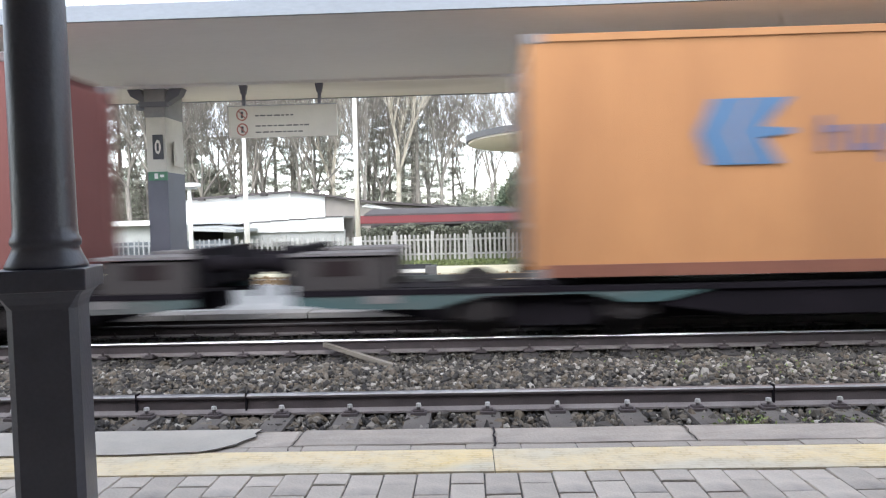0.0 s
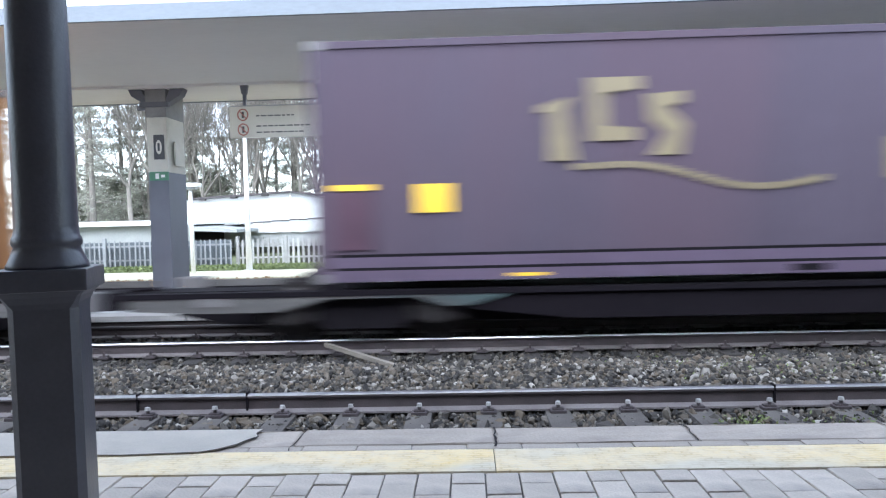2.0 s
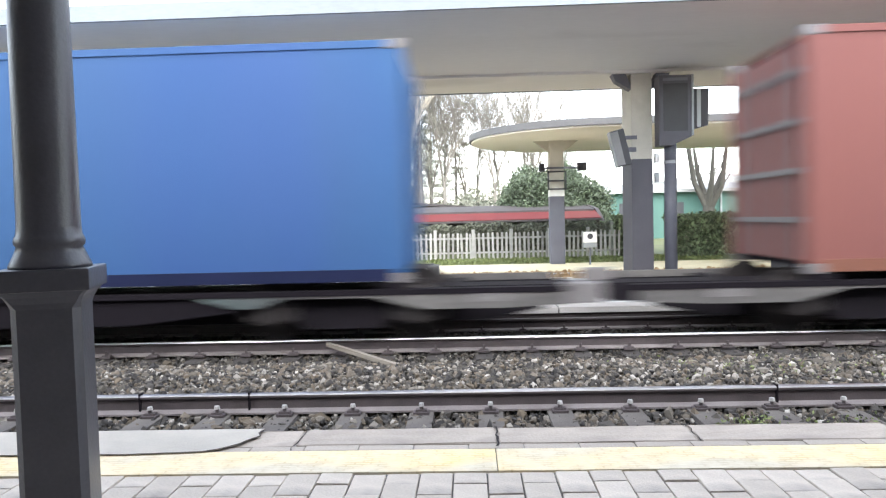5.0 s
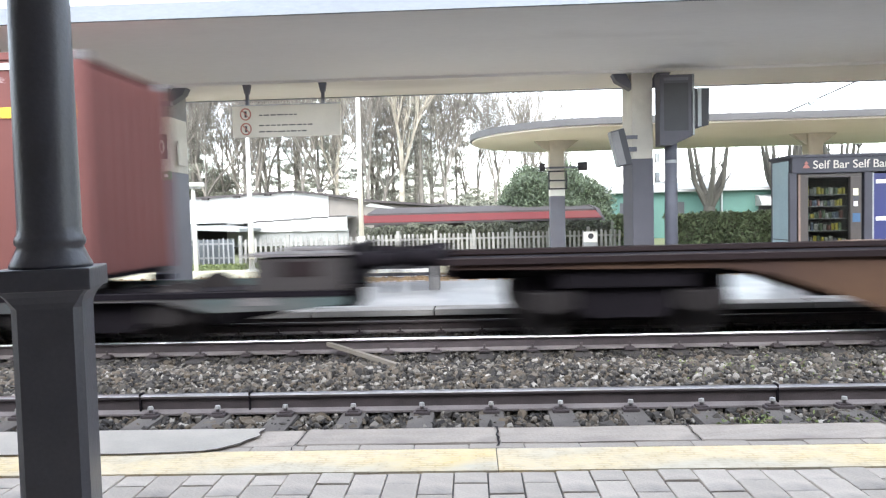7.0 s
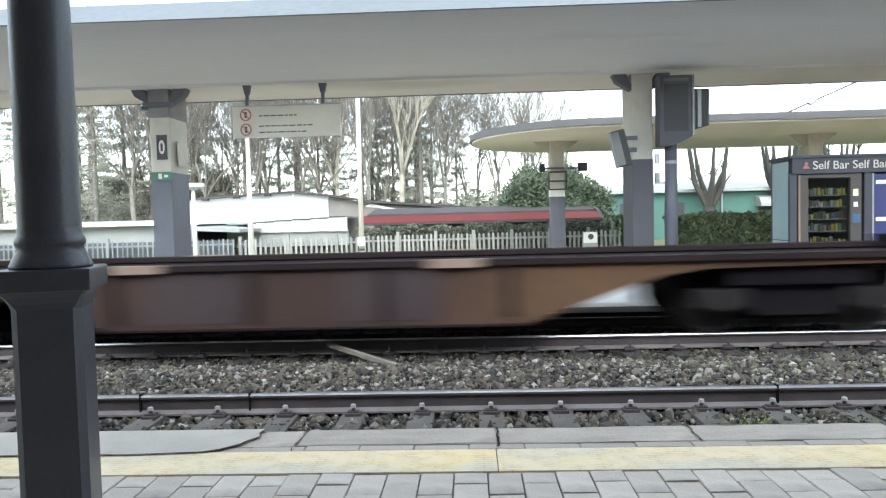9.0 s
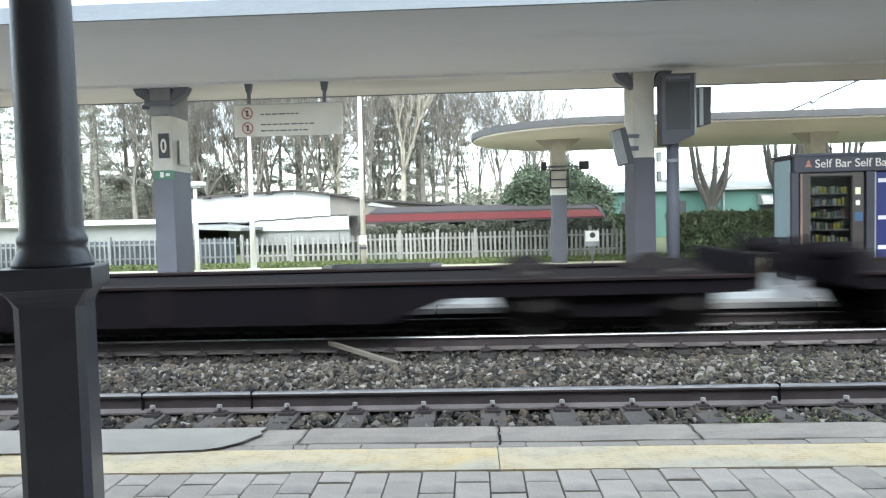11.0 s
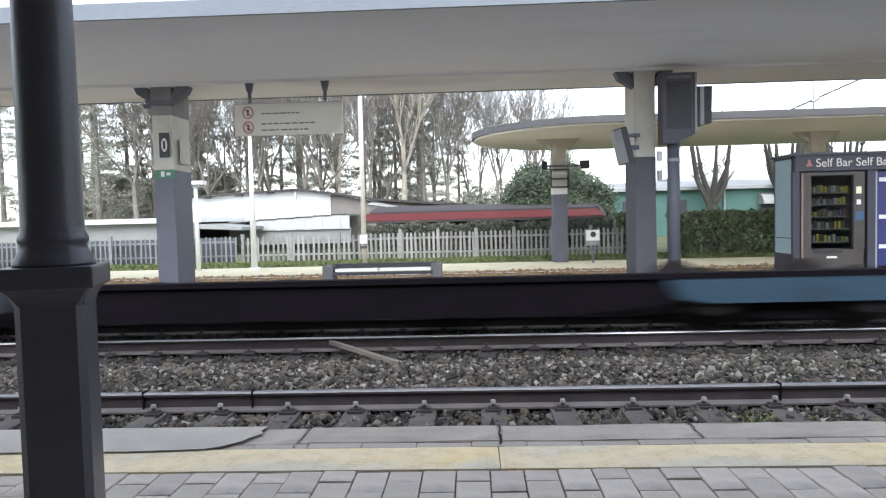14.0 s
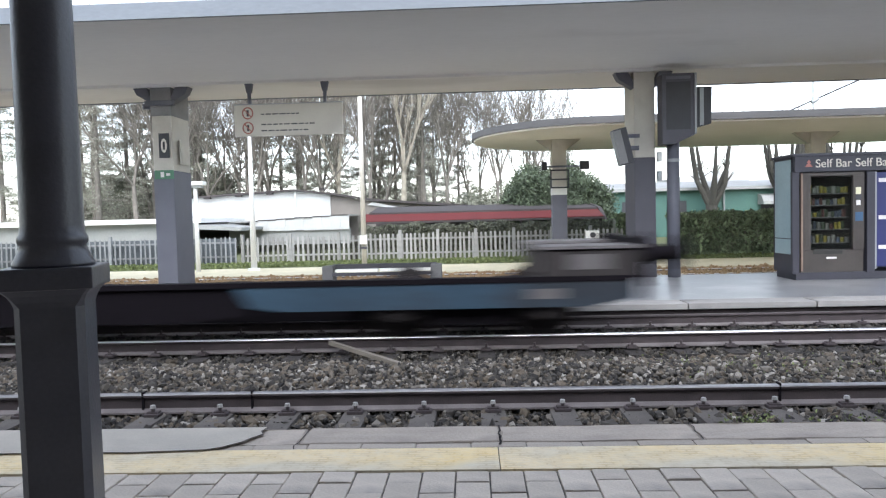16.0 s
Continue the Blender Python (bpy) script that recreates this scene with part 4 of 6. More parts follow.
cx = rs.uniform(-4.6, 6.2, n)
cz = rs.uniform(0.0, 1.0, n) ** 0.8 * (1.12 + 0.05 * np.sin(cx * 2.1) + 0.05 * np.sin(cx * 5.3 + 1)) + 0.2
tagged(leaves("creeper_hedge", np.stack([cx, 29.0 + rs.normal(0, 0.25, n), cz - 0.1], 1), 0.055, M["hay"], None, 22), "dry brownish creeper hedge behind the fence", "hedge", "", "stuff")

rs = np.random.RandomState(24)
rx = rs.uniform(-9.2, -4.4, 170)
rv, rf = [], []
for i, x in enumerate(rx):
    h, w, y, lx = rs.uniform(0.5, 1.05), 0.014, 28.2 + rs.uniform(-0.4, 0.4), rs.normal(0, 0.06)
    rv += [(x - w, y, -0.2), (x + w, y, -0.2), (x, y + w, -0.2), (x + lx, y, h)]
    rf += [(4 * i, 4 * i + 1, 4 * i + 3), (4 * i + 1, 4 * i + 2, 4 * i + 3), (4 * i + 2, 4 * i, 4 * i + 3)]
tagged(from_arrays("dry_stems", rv, rf, M["knotbark"]), "dark dry stems standing behind the fence", "stems", "", "stuff")

ws = thing("white_shed", "white rendered shed with a shallow grey roof", "shed", loc=(0, 40, 0))
part("front_wall", prism(bmesh.new(), [(-16.6, 0.2), (-8.0, 0.2), (-8.0, 2.88), (-10.0, 3.14), (-15.9, 2.86), (-16.6, 2.80)], 0, 0.3), M["shed"], ws)
part("roof", prism(bmesh.new(), [(-17.0, 2.81), (-10.0, 3.15), (-8.0, 2.89), (-5.4, 2.45), (1.5, 1.85), (1.5, 1.97), (-5.4, 2.58), (-8.0, 3.0), (-10.0, 3.25), (-17.0, 2.91)], -0.35, 9), M["darkroof"], ws, "thin dark roof edge")
part("side_wall", prism(bmesh.new(), [(-8.0, 0.2), (1.2, 0.2), (1.2, 1.85), (-5.4, 2.42), (-8.0, 2.86)], 0.1, 0.4), M["stonewall"], ws, "dark grey side wall")
part("white_strip", prism(bmesh.new(), [(-5.9, 2.25), (-4.0, 1.98), (-3.9, 2.04), (-5.6, 2.42)], 0.0, 0.09), M["white"], ws)
part("downpipe", cyl(bmesh.new(), (-10.0, -0.06, 1.7), (-10.0, -0.06, 3.1), 0.05, seg=8), M["white"], ws)
part("annex_wall", B(-12.9, -6.4, -2.9, -2.7, 0.2, 1.02), M["shedgrey"], ws, "grey annex wall")
for i in range(11):
    x = -11.72 + i * 0.482
    part("sheet_panel", prism(bmesh.new(), [(x, 0.93 + 0.02 * (i % 3)), (x + 0.474, 0.94 + 0.02 * (i % 2)), (x + 0.474, 1.46 + 0.023 * (i + 1)), (x, 1.45 + 0.023 * i)], -3.06 - 0.02 * (i % 2), -3.0), M["shed"], ws, "weathered white sheet")
    part("sheet_cap", B(x - 0.01, x + 0.45, -3.10, -2.9, 1.445 + 0.023 * i + 0.02 * (i % 2), 1.505 + 0.023 * i + 0.02 * (i % 2)), M["darkroof"], ws)
part("annex_roof", prism(bmesh.new(), [(-12.9, 1.40), (-6.4, 1.66), (-6.4, 1.72), (-12.9, 1.46)], -2.95, 0.0), M["shedgrey"], ws, "grey sheet roof")
part("lean_to_roof", prism(bmesh.new(), [(-16.2, 1.42), (-12.4, 1.24), (-12.4, 1.34), (-16.2, 1.56)], -3.2, 0.0), M["shedgrey"], ws, "sagging grey lean-to roof")
# Dark board stands in for the shade inside the open lean-to.
part("lean_to_wall", B(-16.0, -12.6, -2.5, -2.4, 0.1, 1.30), M["darkroof"], ws, "dark board for the shaded inside of the lean-to")
for x in (-15.2, -13.4, -11.6, -8.6):
    part("roof_vent", B(x, x + 0.35, -0.3, 0.0, 2.78 + (x + 15.9) * 0.047, 2.92 + (x + 15.9) * 0.047), M["darkroof"], ws)

lw = thing("low_white_building", "long low white building with a pale flat roof", "building", loc=(0, 34, 0))
part("wall", B(-40, -13.4, 0, 0.3, -0.2, 1.45), M["shedgrey"], lw)
part("roof", B(-40, -13.0, -0.5, 6, 1.48, 1.72, bevel=0.03), M["white"], lw, "pale roof edge")
part("shadow_gap", B(-40, -13.3, -0.12, 0, 1.36, 1.47), M["shedgrey"], lw)
part("canopy_roof", prism(bmesh.new(), [(-13.4, 1.18), (-11.0, 1.05), (-11.0, 1.2), (-13.4, 1.42)], -0.6, 3), M["shedgrey"], lw)
vt = thing("tall_vent_post", "small white post by the low building", "post", loc=(-18.9, 33, -0.13))
part("post", cyl(bmesh.new(), (0, 0, 0), (0, 0, 2.85), 0.09, seg=10), M["white"], vt)

gb = thing("green_building", "teal green building with a pale roof", "building", loc=(0, 45, 0))
part("wall", B(6.8, 26, 0, 0.3, -0.2, 2.75), M["greenwall"], gb)
part("roof", prism(bmesh.new(), [(-0.5, 2.72), (5.5, 3.35), (5.5, 3.5), (-0.5, 2.9)], 6.4, 26.5, 'x'), M["shedgrey"], gb, "pale sheet roof")
part("upper_wall", prism(bmesh.new(), [(14.0, 3.2), (19.5, 3.2), (19.5, 4.0), (17.5, 4.25), (14.0, 3.75)], 5.5, 9), M["shed"], gb, "white upper storey")
for x in (9.5, 12.3, 20.5):
    part("window", B(x, x + 1.2, -0.04, 0.02, 1.3, 2.1), M["box"], gb)
part("downpipe", cyl(bmesh.new(), (15.8, -0.1, 0.9), (15.8, -0.1, 3.1), 0.07, seg=8), M["grey"], gb)
bm = bmesh.new()
prism(bm, [(-0.9, 1.75), (-0.9, 1.95), (-0.6, 2.3), (0, 2.42), (0, 1.75)], 17.9, 19.2, 'x')
part("door_hood", bm, M["shedgrey"], gb, "curved grey hood")
part("door", B(18.1, 19.0, -0.05, 0.02, 0.0, 1.75), M["box"], gb)


# ---- planting ----
def shell(n, cx, cy, cz, rx, ry, rz, seed, rough=0.1, boxy=1.0):
    rs = np.random.RandomState(seed)
    d = rs.normal(size=(n, 3))
    d /= np.linalg.norm(d, axis=1)[:, None]
    d[:, 2] = np.abs(d[:, 2]) * 1.0 - 0.15
    d = np.sign(d) * np.abs(d) ** boxy
    lump = 1 + 0.07 * np.sin(d[:, 0] * 9 + seed) + 0.06 * np.sin(d[:, 2] * 11 + d[:, 1] * 7) + rs.normal(0, rough * 0.4, n)
    r = lump * rs.uniform(0.86, 1.02, n)
    return np.stack([cx + d[:, 0] * rx * r, cy + d[:, 1] * ry * r, cz + d[:, 2] * rz * r], 1)


bu = thing("round_bush", "large rounded evergreen bush behind the shelter", "bush", loc=(4.2, 36.5, -0.2))
part("stem", cyl(bmesh.new(), (0, 0, 0), (0, 0, 1.8), 0.16, 0.1, 8), M["bark"], bu)
leaves("foliage", np.concatenate([shell(46000, 0, 0, 1.45, 2.85, 2.4, 2.95, 31, 0.1, 0.8), shell(16000, 0, 0, 1.0, 2.4, 2.0, 2.6, 32, 0.3, 0.8)]), 0.062, M["leaf"], bu, 33)
cb = thing("low_bush", "small grey-green bush at the wood's edge", "bush", loc=(0.1, 42, -0.2))
part("stem", cyl(bmesh.new(), (0, 0, 0), (0, 0, 1.2), 0.1, 0.06, 8), M["bark"], cb)
leaves("foliage", shell(4000, 0, 0, 1.2, 1.8, 1.5, 1.9, 34, 0.3), 0.10, M["ivy"], cb, 35)


def hedge(x0, x1, y, w, h, n, seed):
    th = thing("clipped_hedge", "clipped green hedge along the far platform", "hedge", "hedges", loc=(0, y, -0.13))
    rs = np.random.RandomState(seed)
    x, yy, zz = rs.uniform(x0, x1, n), rs.uniform(-w, w, n), rs.uniform(0, 1, n) * h
    side = rs.randint(0, 3, n)
    yy = np.where(side < 2, -w + rs.normal(0, 0.05, n), yy)
    zz = np.where(side == 2, h + rs.normal(0, 0.05, n) + 0.04 * np.sin(x * 3), zz)
    leaves("foliage", np.stack([x, yy, zz], 1), 0.085, M["hedge"], th, seed + 1)
    part("inner_mass", B(x0 + 0.05, x1 - 0.05, -w + 0.12, w - 0.12, 0, h - 0.12), M["ivy"], th)


hedge(7.2, 26, 26.2, 0.5, 1.47, 26000, 41)
hedge(5.5, 6.9, 27.6, 0.5, 1.5, 3500, 43)

rs = np.random.RandomState(51)
n = 16000
gx, gy = rs.uniform(-18, 14, n), 24.0 + 3.0 * rs.uniform(0, 1, n)
tagged(leaves("grass_blades", np.stack([gx, gy, ZF + rs.uniform(0, 0.06, n)], 1), 0.05, M["grass"], None, 52), "short green grass before the fence", "grass", "", "stuff")


def tree_mesh(seed, height, spread, lean, forks, leafy):
    """Tapered trunk and limbs by repeated forking; returns limbs, twigs and the twig ends."""
    rr = random.Random(seed)
    limbs, twigs, ends = [], [], []

    def grow(p, d, length, r, level):
        steps = 3 if level < 2 else 2
        for s in range(steps):
            d = (d + Vector((rr.uniform(-1, 1), rr.uniform(-1, 1), rr.uniform(-0.15, 0.5))) * (0.10 + 0.05 * level)).normalized()
            q = p + d * length / steps
            r2 = r * (0.86 if level < 2 else 0.72)
            (limbs if level < 3 else twigs).append((p, q, r, r2))
            if level > 0 and level < 5 and rr.random() < 0.75:
                side = (d + Vector((rr.uniform(-1, 1), rr.uniform(-1, 1), rr.uniform(-0.1, 0.8))) * spread).normalized()
                grow(q, side, length * rr.uniform(0.45, 0.7), r2 * 0.55, level + 1)
            p, r = q, r2
        ends.append(p)
        if level < 5:
            for _ in range(forks if level < 2 else 2):
                side = (d + Vector((rr.uniform(-1, 1), rr.uniform(-1, 1), rr.uniform(0.3, 1.0))) * spread).normalized()
                grow(p, side, length * rr.uniform(0.72, 0.92), r * 0.72, level + 1)

    grow(Vector((0, 0, 0)), Vector((lean, 0, 1)).normalized(), height * 0.26, height * 0.014, 0)

    def tubes(segs, k, thin):
        vs, fs = [], []
        for a, b, r0, r1 in segs:
            u = (b - a).normalized()
            s = u.cross(Vector((0.3, 0.9, 0.2))).normalized()
            t = u.cross(s)
            o = len(vs)
            for c, r in ((a, max(r0, thin)), (b, max(r1, thin))):
                for i in range(k):
                    w = 2 * math.pi * i / k
                    vs.append(c + (s * math.cos(w) + t * math.sin(w)) * r)
            fs += [(o + i, o + (i + 1) % k, o + k + (i + 1) % k, o + k + i) for i in range(k)]
        return vs, fs
    return tubes(limbs, 7, 0.02), tubes(twigs, 3, 0.014), ends


def make_tree(seed, height, spread, lean, forks, bark, leafy=0, leafmat=None, label=""):
    lt, tt, ends = tree_mesh(seed, height, spread, lean, forks, leafy)
    th = thing("bare_tree" if not leafy else "ivy_clad_tree", label, "tree", "trees of the wood", loc=(0, 0, -200))
    from_arrays("trunk", *lt, bark, th)
    from_arrays("crown", *tt, bark, th)
    if leafy:
        rs = np.random.RandomState(seed)
        e = np.array([tuple(x) for x in ends])
        pick = e[rs.randint(0, len(e), leafy)] + rs.normal(0, 0.35, (leafy, 3))
        leaves("leaf_clumps", pick, 0.15, leafmat, th, seed)
    return th


def conifer(seed, height, reach, n, label):
    """A straight trunk with tiers of thin, slightly drooping boughs that carry sparse needles."""
    rs = np.random.RandomState(seed)
    th = thing("conifer", label, "tree", "trees of the wood")
    bm = bmesh.new()
    cyl(bm, (0, 0, 0), (0.1, 0, height), height * 0.014, 0.03, 8)
    part("trunk", bm, M["bark"], th)
    bm = bmesh.new()
    cs = []
    z = 1.5
    while z < height - 0.5:
        for _ in range(3):
            a = rs.uniform(0, 2 * math.pi)
            ln = reach * (1 - 0.55 * z / height) * rs.uniform(0.45, 1.15)
            tip = (ln * math.cos(a), ln * math.sin(a), z + rs.uniform(-0.5, 0.5))
            cyl(bm, (0, 0, z), tip, 0.035, 0.012, 3)
            k = int(n * 1.9)
            f = rs.uniform(0.25, 1.05, k) ** 0.8
            p = np.stack([f * tip[0], f * tip[1], z + f * (tip[2] - z)], 1) + rs.normal(0, 1, (k, 3)) * np.array([0.26, 0.26, 0.12])
            cs.append(p)
        z += rs.uniform(0.35, 0.8)
    part("crown", bm, M["bark"], th)
    leaves("needles", np.concatenate(cs), 0.062, M["conifer"], th, seed + 1)
    return th


protos = [make_tree(61, 18, 0.40, 0.02, 3, M["bark"], 0, None, "bare winter tree with many upright limbs"),
          make_tree(62, 19, 0.34, -0.05, 3, M["barkpale"], 0, None, "bare pale-barked tree with slender limbs"),
          make_tree(63, 15, 0.5, 0.06, 3, M["bark"], 0, None, "bare spreading winter tree"),
          conifer(64, 19, 2.6, 44, "tall dull-green conifer with sparse tiers"),
          conifer(66, 17, 3.4, 150, "broad grey-green conifer at the wood's edge"),
          make_tree(67, 17, 0.62, 0.03, 3, M["bark"], 0, None, "stout bare tree with forking limbs")]
PLACES = ((-31.5, 58, 4, 10, 1.0), (-29, 54, 3, 80, 1.0), (-33.5, 60, 4, 200, 1.1), (-27.2, 60, 4, 150, 1.1), (-25.0, 64, 3, 30, 1.0), (-21.5, 56, 2, 120, 1.0),
          (-19.8, 60, 0, 200, 0.9), (-18, 58, 2, 300, 1.0), (-16.0, 66, 3, 40, 1.0), (-13.5, 57, 0, 70, 0.9), (-12.2, 64, 3, 10, 1.0), (-10.6, 58, 1, 250, 0.9),
          (-9.4, 62, 3, 100, 1.05), (-8.0, 56, 0, 180, 0.95), (-7.0, 66, 4, 220, 0.9), (-5.6, 57, 1, 60, 1.1), (-4.6, 63, 3, 20, 1.0), (-3.4, 66, 4, 90, 0.85),
          (-1.9, 58, 0, 340, 0.9), (-2.4, 72, 0, 45, 1.0), (2.2, 60, 0, 90, 0.85), (4.6, 68, 2, 130, 1.0), (6.2, 72, 0, 60, 0.85), (8.3, 76, 1, 260, 0.85), (10.5, 80, 0, 15, 0.8),
          (-36, 64, 3, 15, 1.0), (-23, 72, 4, 15, 1.0), (-14.5, 76, 4, 75, 0.9), (1.0, 78, 0, 15, 0.9),
          (-20.5, 76, 3, 60, 1.0), (-30, 74, 4, 0, 1.1), (-10.0, 78, 4, 110, 1.0), (-38, 56, 4, 0, 1.0), (-6.4, 74, 0, 200, 1.0), (-17.2, 72, 0, 140, 1.0),
          (-26.4, 55, 5, 20, 1.1), (-24.6, 57, 5, 140, 1.1), (-28.6, 63, 5, 80, 1.1), (-17.6, 56, 5, 250, 1.0), (-16.2, 58, 5, 60, 0.95), (-12.0, 57, 5, 170, 0.9),
          (-23.6, 60, 4, 300, 1.1), (-26.2, 68, 4, 40, 1.2), (-29.6, 68, 4, 120, 1.2), (-32.5, 66, 4, 260, 1.2), (-20.2, 68, 4, 190, 0.9), (-12.8, 60, 4, 330, 0.8),
          (-9.6, 70, 4, 20, 1.0), (-5.2, 70, 4, 250, 1.0), (-4.0, 60, 3, 130, 0.95), (-1.2, 70, 4, 70, 0.8), (-15.2, 62, 4, 200, 0.85),
          (-22.4, 63, 5, 210, 1.0), (-14.2, 68, 0, 310, 1.0), (-11.2, 61, 5, 35, 0.95), (-8.8, 67, 0, 155, 1.0), (-7.6, 60, 5, 275, 0.9), (-6.0, 64, 0, 95, 1.0), (-3.0, 62, 2, 215, 1.0),
          (0.3, 66, 5, 50, 0.85), (3.2, 74, 0, 200, 0.9), (5.4, 64, 2, 20, 0.9), (-19.0, 66, 0, 80, 1.0))
used = set()
for x, y, kd, rz, sc in PLACES:
    m = pose(x, y, -0.3, 0, 0, rz)
    if kd in used:
        o = copy_thing(protos[kd], m)
    else:
        o = protos[kd]
        o.matrix_basis = m
        used.add(kd)
    o.scale = (sc, sc, sc)

rs = np.random.RandomState(71)
n = 100000
ux = np.concatenate([rs.uniform(-42, 5, n // 2), rs.uniform(-42, -22, n - n // 2)])
top = np.where(ux < -23, 5.4, 3.6) + 0.9 * np.sin(ux * 0.7) + 0.5 * np.sin(ux * 2.3 + 1)
uz = rs.uniform(0, 1, n) ** 0.75 * top
tagged(leaves("undergrowth", np.stack([ux, 68 + rs.normal(0, 1.5, n), uz], 1), 0.105, M["ivy"], None, 72), "dull brushwood under the trees", "undergrowth", "", "stuff")


def pollard(x, y, seed):
    """A thick short trunk with stout upright limbs cut back to knobs."""
    rr = random.Random(seed)
    th = thing("pollarded_tree", "thick pollarded tree with stout bare limbs", "tree", "pollards", loc=(x, y, -0.3))
    bm = bmesh.new()
    cyl(bm, (0, 0, 0), (0, 0, 2.8), 0.40, 0.33, 12)
    ends = []
    for i in range(7):
        a = 2 * math.pi * i / 7 + rr.uniform(-0.3, 0.3)
        o = Vector((0.2 * math.cos(a), 0.2 * math.sin(a), rr.uniform(2.0, 2.8)))
        p = o + Vector((0.7 * math.cos(a), 0.6 * math.sin(a), rr.uniform(1.2, 1.7)))
        q = p + Vector((0.35 * math.cos(a), 0.3 * math.sin(a), rr.uniform(1.6, 2.6)))
        cyl(bm, o, p, 0.19, 0.14, 8)
        cyl(bm, p, q, 0.14, 0.08, 8)
        ends += [p, q, q]
    part("trunk", bm, M["knotbark"], th)
    bm = bmesh.new()
    for e in ends * 5:
        d = Vector((rr.uniform(-1, 1), rr.uniform(-1, 1), rr.uniform(0.6, 2.2)))
        cyl(bm, e, e + d * rr.uniform(0.5, 1.1), 0.035, 0.012, 4)
    part("crown", bm, M["knotbark"], th)


pollard(14.6, 43.6, 5)
pollard(19.2, 44, 6)
pollard(22.4, 44, 7)


# ---- the freight train ----
SPEED = ((0, 10.0), (3, 10.05), (7, 10.5), (8.5, 10.95), (12, 11.35), (16, 11.35))     # seconds, metres a second


def travel(t):
    """How far the train has come along the track since the start, in metres."""
    far = 0.0
    for (a, va), (b, vb) in zip(SPEED, SPEED[1:]):
        if t > a:
            e = min(t, b)
            far += (va + va + (vb - va) * (e - a) / (b - a)) / 2 * (e - a)
    return far


MOVING = []      # (thing, place along the train, height, turned)
WHEELS = []      # (wheelset, rolling radius, turned)


def ride(th, u, z=0.0, turned=False):
    MOVING.append((th, u, z, turned))
    th.matrix_world = pose(u, C2, z, 0, 0, 180 if turned else 0)
    return th


def wheel_bm(r):
    bm = bmesh.new()
    for s in (-1, 1):
        cyl(bm, (0, s * 0.68, 0), (0, s * 0.70, 0), r + 0.028, seg=28)
        cyl(bm, (0, s * 0.70, 0), (0, s * 0.80, 0), r, seg=28)
        cyl(bm, (0, s * 0.80, 0), (0, s * 0.815, 0), r * 0.8, r * 0.72, seg=28)
        for i in range(4):
            a = math.pi / 2 * i
            box(bm, r * 0.45 * math.cos(a) - 0.03, r * 0.45 * math.cos(a) + 0.03, s * 0.80 - 0.02, s * 0.80 + 0.025, r * 0.45 * math.sin(a) - 0.03, r * 0.45 * math.sin(a) + 0.03)
    cyl(bm, (0, -0.95, 0), (0, 0.95, 0), 0.075, seg=12)
    return bm


WHEEL_ME = {r: mesh_of(wheel_bm(r), M["wheel"], "wheelset") for r in (0.38, 0.45)}


def frame_bm(r, wb):
    bm = bmesh.new()
    for s in (-1, 1):
        y0, y1 = (s * 0.93, s * 1.05) if s > 0 else (-1.05, -0.93)
        prism(bm, [(-wb / 2 - 0.32, r + 0.12), (-wb / 2 - 0.32, r - 0.02), (-wb / 2 + 0.22, r - 0.02), (-0.45, r - 0.2), (0.45, r - 0.2), (wb / 2 - 0.22, r - 0.02),
                   (wb / 2 + 0.32, r - 0.02), (wb / 2 + 0.32, r + 0.12), (0.4, r + 0.16), (-0.4, r + 0.16)], y0, y1)
    box(bm, -0.25, 0.25, -0.95, 0.95, r - 0.1, r + 0.14)
    # Plates added to close the dark gap between the wheels.
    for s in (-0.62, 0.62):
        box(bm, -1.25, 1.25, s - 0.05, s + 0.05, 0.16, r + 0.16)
    return bm


def axlebox_bm():
    bm = bmesh.new()
    cyl(bm, (0, -0.10, 0), (0, 0.06, 0), 0.14, seg=16)
    box(bm, -0.20, 0.20, -0.04, 0.05, -0.12, 0.12, bevel=0.02)
    for x in (-0.26, 0.26):
        cyl(bm, (x, 0, -0.08), (x, 0, 0.14), 0.07, seg=10)
    return bm


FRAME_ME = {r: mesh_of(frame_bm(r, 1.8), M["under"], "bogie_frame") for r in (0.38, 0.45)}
BOX_ME = mesh_of(axlebox_bm(), M["wheel"], "axle_box")


def bogie(th, x, r, turned):
    """A two-axle bogie: its frame, with axle boxes and rolling wheelsets."""
    fr = shared("bogie", FRAME_ME[r], th, (x, 0, 0))
    for dx in (-0.9, 0.9):
        for s in (-1, 1):
            shared("axle_box", BOX_ME, fr, (dx, s * 1.06, r), (0, 0, 0 if s < 0 else math.pi))
        w = shared("wheelset", WHEEL_ME[r], fr, (dx, 0, r))
        WHEELS.append((w, (dx, 0, r), r, turned))


def buffers(th, x, z=1.0):
    for s in (-1, 1):
        bm = bmesh.new()
        cyl(bm, (x + 0.62, s * 0.875, z), (x + 0.22, s * 0.875, z), 0.11, seg=16)
        cyl(bm, (x + 0.22, s * 0.875, z), (x + 0.05, s * 0.875, z), 0.08, seg=16)
        cyl(bm, (x + 0.05, s * 0.875, z), (x + 0.0, s * 0.875, z), 0.225, 0.20, seg=20)
        part("buffer", bm, M["under"], th, "round steel buffer", True)
    bm = bmesh.new()
    cyl(bm, (x + 0.62, 0, z - 0.02), (x + 0.1, 0, z - 0.06), 0.05, seg=8)
    box(bm, x + 0.05, x + 0.2, -0.05, 0.05, z - 0.2, z + 0.02, bevel=0.015)
    cyl(bm, (x + 0.18, 0, z - 0.1), (x + 0.22, 0, z - 0.5), 0.035, seg=8)
    part("coupling", bm, M["under"], th, "screw coupling")


